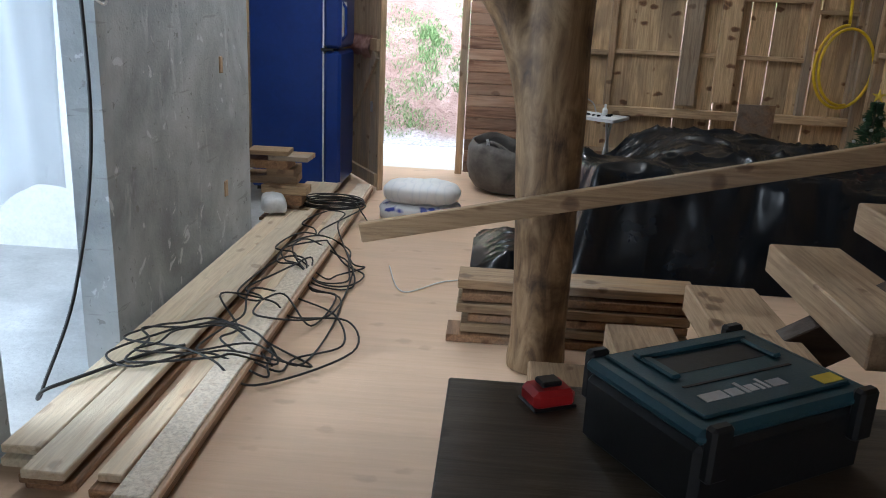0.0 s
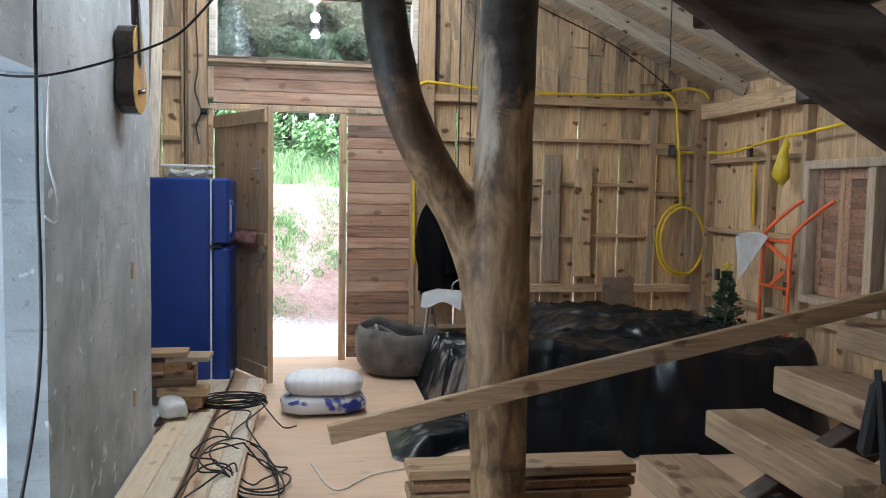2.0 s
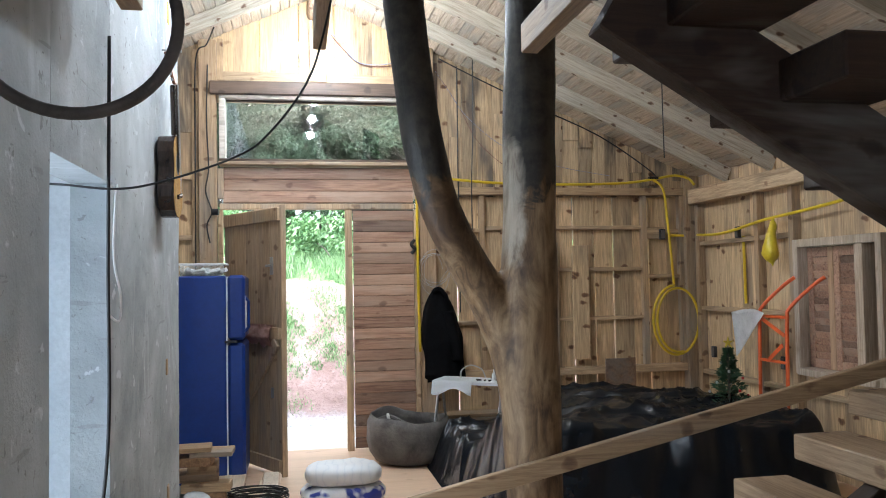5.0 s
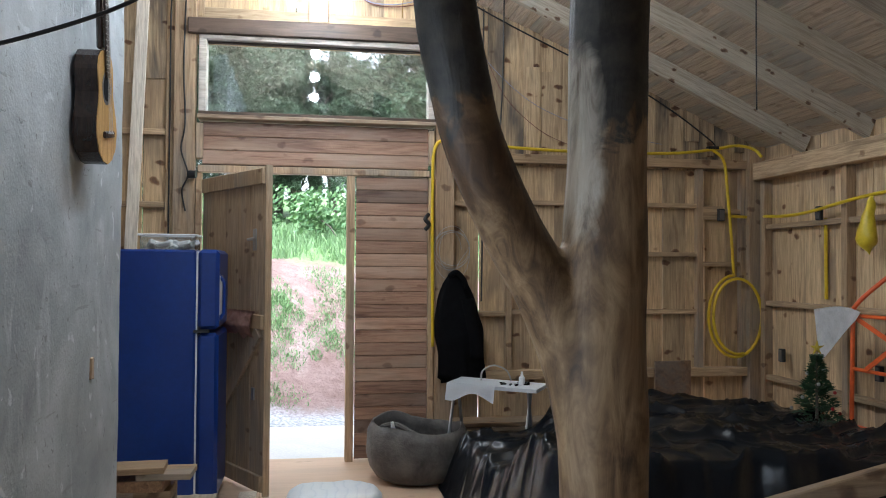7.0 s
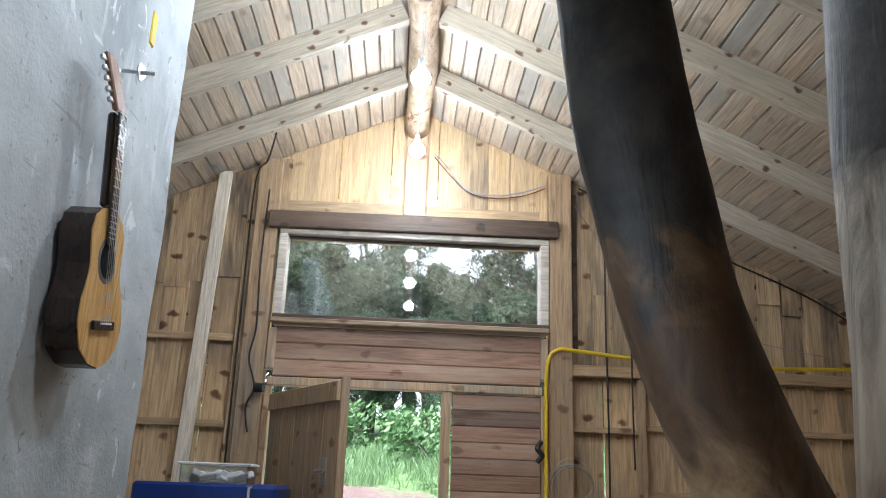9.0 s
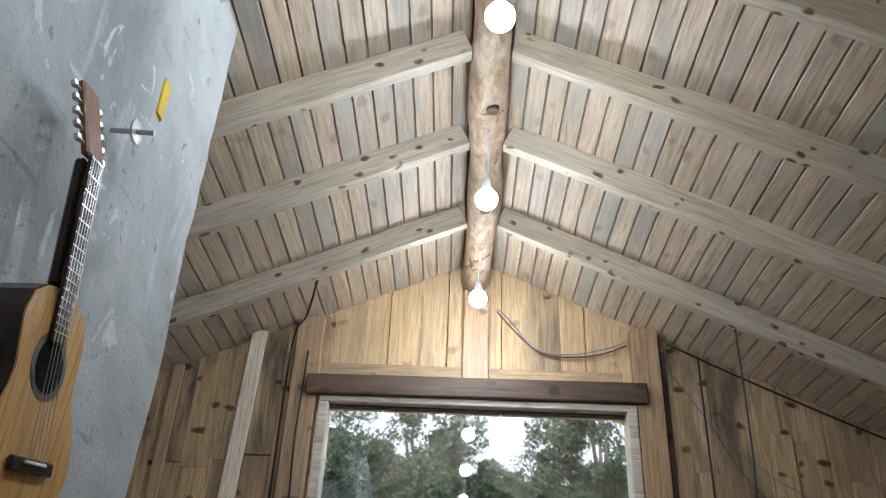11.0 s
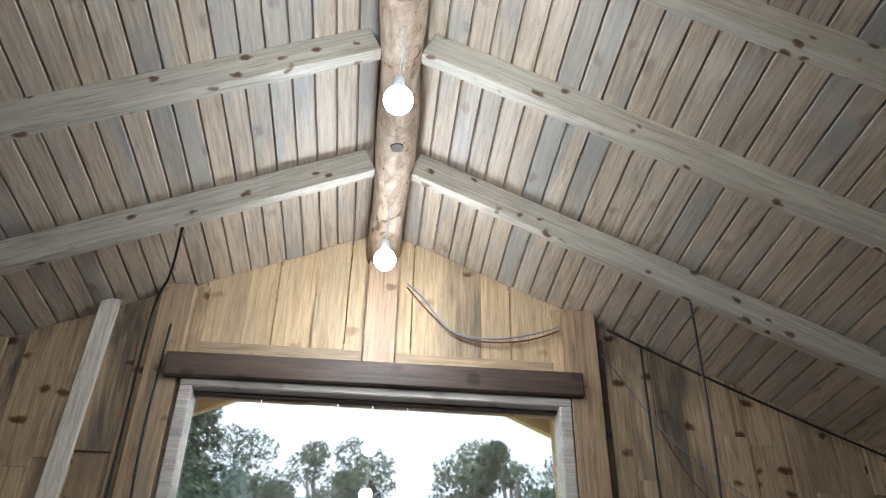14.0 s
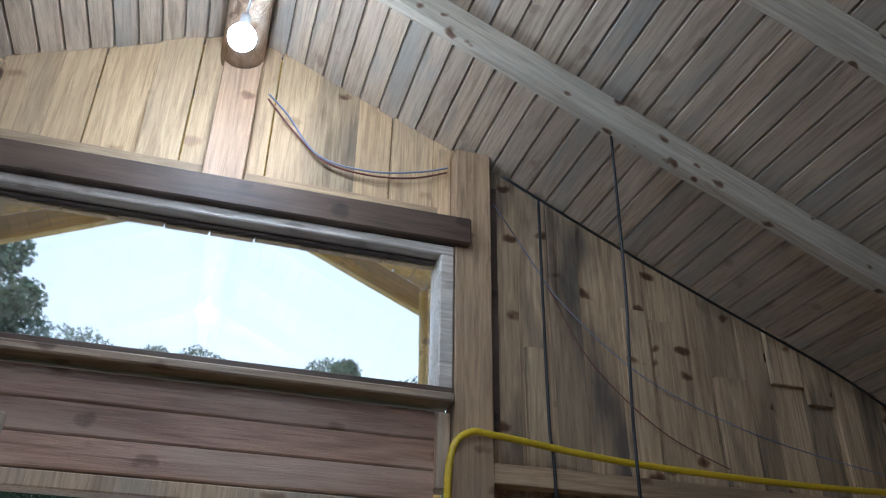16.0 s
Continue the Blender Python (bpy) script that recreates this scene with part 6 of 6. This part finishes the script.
# ---------------------------------------------------------------- covered pile and what stands by it
def tarp_h(x, y):
    def ramp(a, w):
        t = max(0.0, min(1.0, a / w))
        return t * t * (3 - 2 * t)
    left = 0.92 - 0.16 * max(0.0, min(1.0, (y - 4.4) / 1.0))
    e = ramp(x - left, 0.16) * ramp(3.12 - x, 0.2) * ramp(y - 4.22, 0.13) * ramp(6.35 - y, 0.2)
    h = 0.575 + 0.08 * noise.noise(Vector((x * 1.4, y * 1.6, 0))) + 0.05 * math.exp(-((x - 1.6) ** 2 + (y - 4.8) ** 2) / 0.3) - 0.20 * ramp(y - 4.75, 0.5) * ramp(1.75 - x, 0.5)
    tail = 0.10 * ramp(x - 0.40, 0.25) * ramp(1.2 - x, 0.2) * ramp(y - 4.36 - 0.1 * math.sin(x * 9), 0.1) * ramp(5.3 - y, 0.4)
    return max(e * h, tail)


bm = bmesh.new()
NX, NY = 220, 180
grid = []
for j in range(NY + 1):
    row = []
    for i in range(NX + 1):
        x, y = 0.36 + 2.86 * i / NX, 4.15 + 2.3 * j / NY
        h = tarp_h(x, y)
        p = Vector((x, y, h))
        k = min(1.0, h / 0.12)
        wx, wy = x + 0.12 * noise.noise(Vector((x * 2, y * 2, 7))), y + 0.12 * noise.noise(Vector((x * 2, y * 2, 4)))
        rid = 1 - abs(noise.noise(Vector((wx * 2.1, wy * 3.0, 1.0))) * 2)
        p.z += k * (0.05 * max(0.0, rid) ** 5 + 0.004 * noise.noise(Vector((x * 9, y * 9, 2))) + 0.016 * (1 - abs(noise.noise(Vector((x * 5 + y * 2, y * 7 - x, 9))) * 2)) ** 4)
        p.y += k * 0.045 * noise.noise(Vector((x * 6, h * 2.0, 3)))
        p.x += k * 0.02 * noise.noise(Vector((y * 6, h * 2.0, 5)))
        p.z = max(p.z, 0.004)
        row.append(bm.verts.new(p))
    grid.append(row)
for j in range(NY):
    for i in range(NX):
        q = (grid[j][i], grid[j][i + 1], grid[j + 1][i + 1], grid[j + 1][i])
        if max(v.co.z for v in q) > 0.006:
            bm.faces.new(q)
bmesh.ops.delete(bm, geom=[v for v in bm.verts if not v.link_faces], context="VERTS")
solo("tarpaulin", bm, BLACK_TARP, (1.9, 5.2, 0.0), "pile of goods covered with wrinkled black plastic sheeting", "covered pile", "", "", True)
solo("cardboard_piece", crumple(box(2.35, 2.62, 6.36, 6.375, 0.0, 0.80, 0.002, m=None), 0.006, 4, 1), LUMBER_DK, (2.48, 6.37, 0.0), "brown board standing behind the covered pile", "board")

ht = thing("hand_truck", (3.2, 5.3, 0.0), "orange steel hand truck standing against the side wall", "hand truck")
for yy in (5.10, 5.45):
    part("rail", tube(curve_points([(3.22, yy, 0.06), (3.23, yy, 0.7), (3.24, yy, 1.15), (3.26, yy - 0.01, 1.25), (3.36, yy - 0.12, 1.40), (3.42, yy - 0.19, 1.47)], 6), 0.014, 8), ORANGE, ht, smooth=True)
    bm = bmesh.new()
    tube([(3.30, yy - 0.04, 0.13), (3.30, yy + 0.04, 0.13)], 0.13, 20, bm)
    part("wheel", bm, BLACK, ht, "black rubber wheel")
for zz in (1.18, 0.85, 0.5):
    part("crossbar", tube([(3.235, 5.10, zz), (3.235, 5.45, zz)], 0.012, 8), ORANGE, ht)
part("strap", beam((3.215, 5.10, 1.05), (3.215, 5.40, 1.17), 0.006, 0.03, 0.001), ORANGE, ht, "flat orange strap")
part("strap", beam((3.212, 5.12, 0.98), (3.212, 5.30, 0.86), 0.006, 0.03, 0.001), ORANGE, ht, "flat orange strap")
part("toe_plate", box(3.02, 3.22, 5.10, 5.45, 0.03, 0.045, 0.003), ORANGE, ht)
bm = bmesh.new()
pv = []
for j in range(9):
    for i in range(9):
        u, v = i / 8, j / 8
        yy = 5.76 - 0.42 * u
        zz = 1.20 - 0.36 * v * (1 - 0.85 * u) + 0.03 * math.sin(u * 3)
        pv.append(bm.verts.new((3.185 + 0.04 * math.sin(u * 2.5 + v), yy, zz)))
for j in range(8):
    for i in range(8):
        bm.faces.new((pv[j * 9 + i], pv[j * 9 + i + 1], pv[(j + 1) * 9 + i + 1], pv[(j + 1) * 9 + i]))
bmesh.ops.solidify(bm, geom=bm.faces[:], thickness=0.003)
solo("paper_sheet", bm, PAPER, (3.18, 5.6, 0.84), "curled white paper sheet hung on the hand truck", "paper", "", "", True)

xt = thing("artificial_fir", (2.86, 5.26, 0.55), "small dark artificial Christmas tree on the covered pile", "christmas tree")
part("stem", tube([(2.86, 5.26, 0.50), (2.86, 5.26, 0.92)], [0.012, 0.004], 8), BARK, xt)
vv, ff = [], []
r = random.Random(6)
for k in range(1500):
    t = r.random()
    z = 0.60 + 0.36 * t
    rad = (0.15 * (1 - t) + 0.012) * math.sqrt(r.random()) * (0.75 + 0.25 * math.sin(t * 26))
    a = r.uniform(0, 6.283)
    p = Vector((2.86 + rad * math.cos(a), 5.26 + rad * math.sin(a), z - rad * 0.25))
    dr = Vector((math.cos(a), math.sin(a), r.uniform(-0.2, 0.6))).normalized() * 0.035
    sd = dr.orthogonal().normalized() * 0.006
    q = len(vv)
    vv += [tuple(p - ORIGIN[xt.name] - sd), tuple(p - ORIGIN[xt.name] + sd), tuple(p - ORIGIN[xt.name] + dr)]
    ff.append((q, q + 1, q + 2))
me = bpy.data.meshes.new("needle_foliage")
me.from_pydata(vv, [], ff)
me.materials.append(XMAS)
o = new("needle_foliage", me)
o.parent = xt
for k in range(12):
    t = k / 12
    a = k * 2.4
    rad = 0.13 * (1 - t) + 0.02
    bm = bmesh.new()
    bmesh.ops.create_uvsphere(bm, u_segments=10, v_segments=6, radius=0.011, matrix=Matrix.Translation((2.86 + rad * math.cos(a), 5.26 + rad * math.sin(a), 0.61 + 0.32 * t)))
    part("bauble", bm, rb.choice([YELLOW, RED, STEEL]), xt, smooth=True)
bm = bmesh.new()
for k in range(5):
    a = math.pi / 2 + 2 * math.pi * k / 5
    tube([(2.86, 5.26, 1.0), (2.86 + 0.045 * math.cos(a), 5.255, 1.0 + 0.045 * math.sin(a))], [0.014, 0.002], 5, bm)
part("star", bm, STICKER, xt, "pale gold star")

# ---------------------------------------------------------------- workbench by the stairs
wb = thing("workbench", (1.0, 1.2, 0.0), "makeshift workbench with a dark worn plywood top", "workbench")
part("bench_top", box(0.455, 1.75, 0.72, 1.585, 0.64, 0.67, 0.004), BENCH, wb)
for xx in (0.52, 1.68):
    for yy in (0.79, 1.52):
        part("leg", box(xx - 0.035, xx + 0.035, yy - 0.035, yy + 0.035, 0.0, 0.64, 0.003), SHADE_WOOD, wb)
part("apron", box(0.556, 1.644, 1.51, 1.545, 0.54, 0.639, 0.003), SHADE_WOOD, wb)

tbx = thing("toolbox", (0.98, 1.35, 0.67), "dark teal plastic tool case with a folding carry handle", "toolbox")
TM = pose(0.945, 1.36, 0.67, 0, 0, 31)
part("case_body", box(-0.195, 0.195, -0.142, 0.142, 0.001, 0.128, 0.012, m=TM), BLACK, tbx, "black lower half of the case")
lid = part("lid", box(-0.197, 0.197, -0.145, 0.145, 0.1285, 0.155, 0.010, m=TM), TEAL, tbx, "dark teal lid")
part("lid_panel", box(-0.165, 0.17, -0.115, 0.13, 0.1555, 0.161, 0.004, m=TM), TEAL, tbx)
# lid is not hollowed: a thin black plate paints the shade below the handle
part("recess", box(-0.105, 0.115, 0.018, 0.078, 0.1612, 0.1618, 0.0, m=TM), BLACK, tbx, "black plate standing for the shade in the handle recess")
hb = box(-0.125, 0.135, 0.083, 0.105, 0.1615, 0.170, 0.004, m=TM)
box(-0.125, -0.103, 0.0, 0.0825, 0.1615, 0.170, 0.004, hb, TM)
box(0.113, 0.135, 0.0, 0.0825, 0.1615, 0.170, 0.004, hb, TM)
part("carry_handle", hb, TEAL, tbx)
# thin black bar painted in for a shaded groove
part("groove", box(-0.125, 0.125, -0.028, -0.022, 0.1612, 0.1622, 0, m=TM), BLACK, tbx)
for x0, x1, y0, y1 in ((-0.100, -0.060, -0.080, -0.056), (-0.056, -0.034, -0.080, -0.058), (-0.030, -0.023, -0.080, -0.044), (-0.021, -0.006, -0.078, -0.058), (-0.002, 0.004, -0.080, -0.058), (0.008, 0.014, -0.080, -0.046), (0.019, 0.046, -0.080, -0.058)):
    part("emblem_bar", box(x0 * 1.25, x1 * 1.25, y0, y1, 0.1612, 0.1624, 0.0, m=TM), LOGO, tbx, "pale raised emblem shape")
part("sticker", box(0.115, 0.165, -0.105, -0.075, 0.1612, 0.1618, 0, m=TM), STICKER, tbx, "yellow sticker")
for xx in (-0.165, 0.165):
    for yy in (-0.148, 0.148):
        part("latch", box(xx - 0.022, xx + 0.022, yy - 0.012, yy + 0.012, 0.07, 0.165, 0.006, m=TM), BLACK, tbx, "black corner latch")

bt = thing("battery_adapter", (0.68, 1.47, 0.67), "red plastic battery adapter on the bench", "battery")
BM2 = pose(0.655, 1.50, 0.67, 0, 0, 25)
part("housing", box(-0.045, 0.045, -0.035, 0.035, 0.0005, 0.04, 0.01, m=BM2), RED, bt)
part("terminal", box(-0.022, 0.022, -0.015, 0.02, 0.0405, 0.052, 0.003, m=BM2), BLACK, bt, "black terminal block")
part("base", box(-0.047, 0.047, -0.037, 0.037, 0.0, 0.008, 0.003, m=BM2), BLACK, bt)

# folded chairs on the stairs
for k, (xx, yy, rz, mat) in enumerate(((1.75, 2.16, 8, plain("blue_canvas", (0.015, 0.03, 0.17), 0.8)), (1.68, 2.14, 18, BLACK))):
    ch = thing("folding_chair", (xx, yy, 0.656), "folded black camping chair with " + ("blue" if k == 0 else "black") + " canvas leaning on the treads", "chair", "folded chairs")
    CM = pose(xx, yy, 0.648, 6, 4, rz)
    for ox in (-0.03, 0.03, 0.075):
        part("leg", tube([CM @ Vector((ox, -0.06, 0.004)), CM @ Vector((ox - 0.02, 0.02, 0.30 + 0.03 * k))], 0.011, 8), BLACK, ch)
    bm = box(-0.05, 0.10, -0.012, 0.035, 0.06, 0.29, 0.015, m=CM @ pose(0, 0.01, 0, 0, 0, 0))
    part("canvas", crumple(bm, 0.006, 12, k), mat, ch)

# bicycle tyre hung from a joist
bm = bmesh.new()
tube([(-0.70 + 0.205 * math.cos(2 * math.pi * i / 48), 1.53 + 0.03 * math.cos(2 * math.pi * i / 48), 2.045 + 0.205 * math.sin(2 * math.pi * i / 48)) for i in range(48)], 0.0135, 10, bm, closed=True)
solo("bicycle_tyre", bm, RUBBER, (-0.70, 1.53, 1.83), "small black bicycle tyre hanging from a joist", "tyre", "", "", True)
cable("cable", [(-0.70, 1.53, 2.25), (-0.71, 1.53, 2.33), (-0.73, 1.53, 2.41)], 0.004, CABLE, "short cord holding the hung tyre")

# white sheet hung in the side room
bm = bmesh.new()
n1, n2 = 60, 16
grid = [[bm.verts.new((-1.95 + 0.018 * math.sin(i * 0.31 + j * 0.1) + 0.008 * math.sin(i * 0.8 + j * 0.3), 2.2 + 2.3 * i / n1, 0.30 + 0.08 * math.sin(i * 0.16) + 2.2 * j / n2)) for i in range(n1 + 1)] for j in range(n2 + 1)]
for j in range(n2):
    for i in range(n1):
        bm.faces.new((grid[j][i], grid[j][i + 1], grid[j + 1][i + 1], grid[j + 1][i]))
bmesh.ops.solidify(bm, geom=bm.faces[:], thickness=0.004)
sh = thing("hanging_sheet", (-1.95, 3.3, 0.3), "white sheet hanging as a curtain in the side room", "sheet")
part("sheet", bm, CLOTH_T, sh, smooth=True)
part("line", tube([(-1.95, SY + 0.02, 2.51), (-1.95, 4.59, 2.51)], 0.006, 6), CABLE, sh, "dark line carrying the sheet")
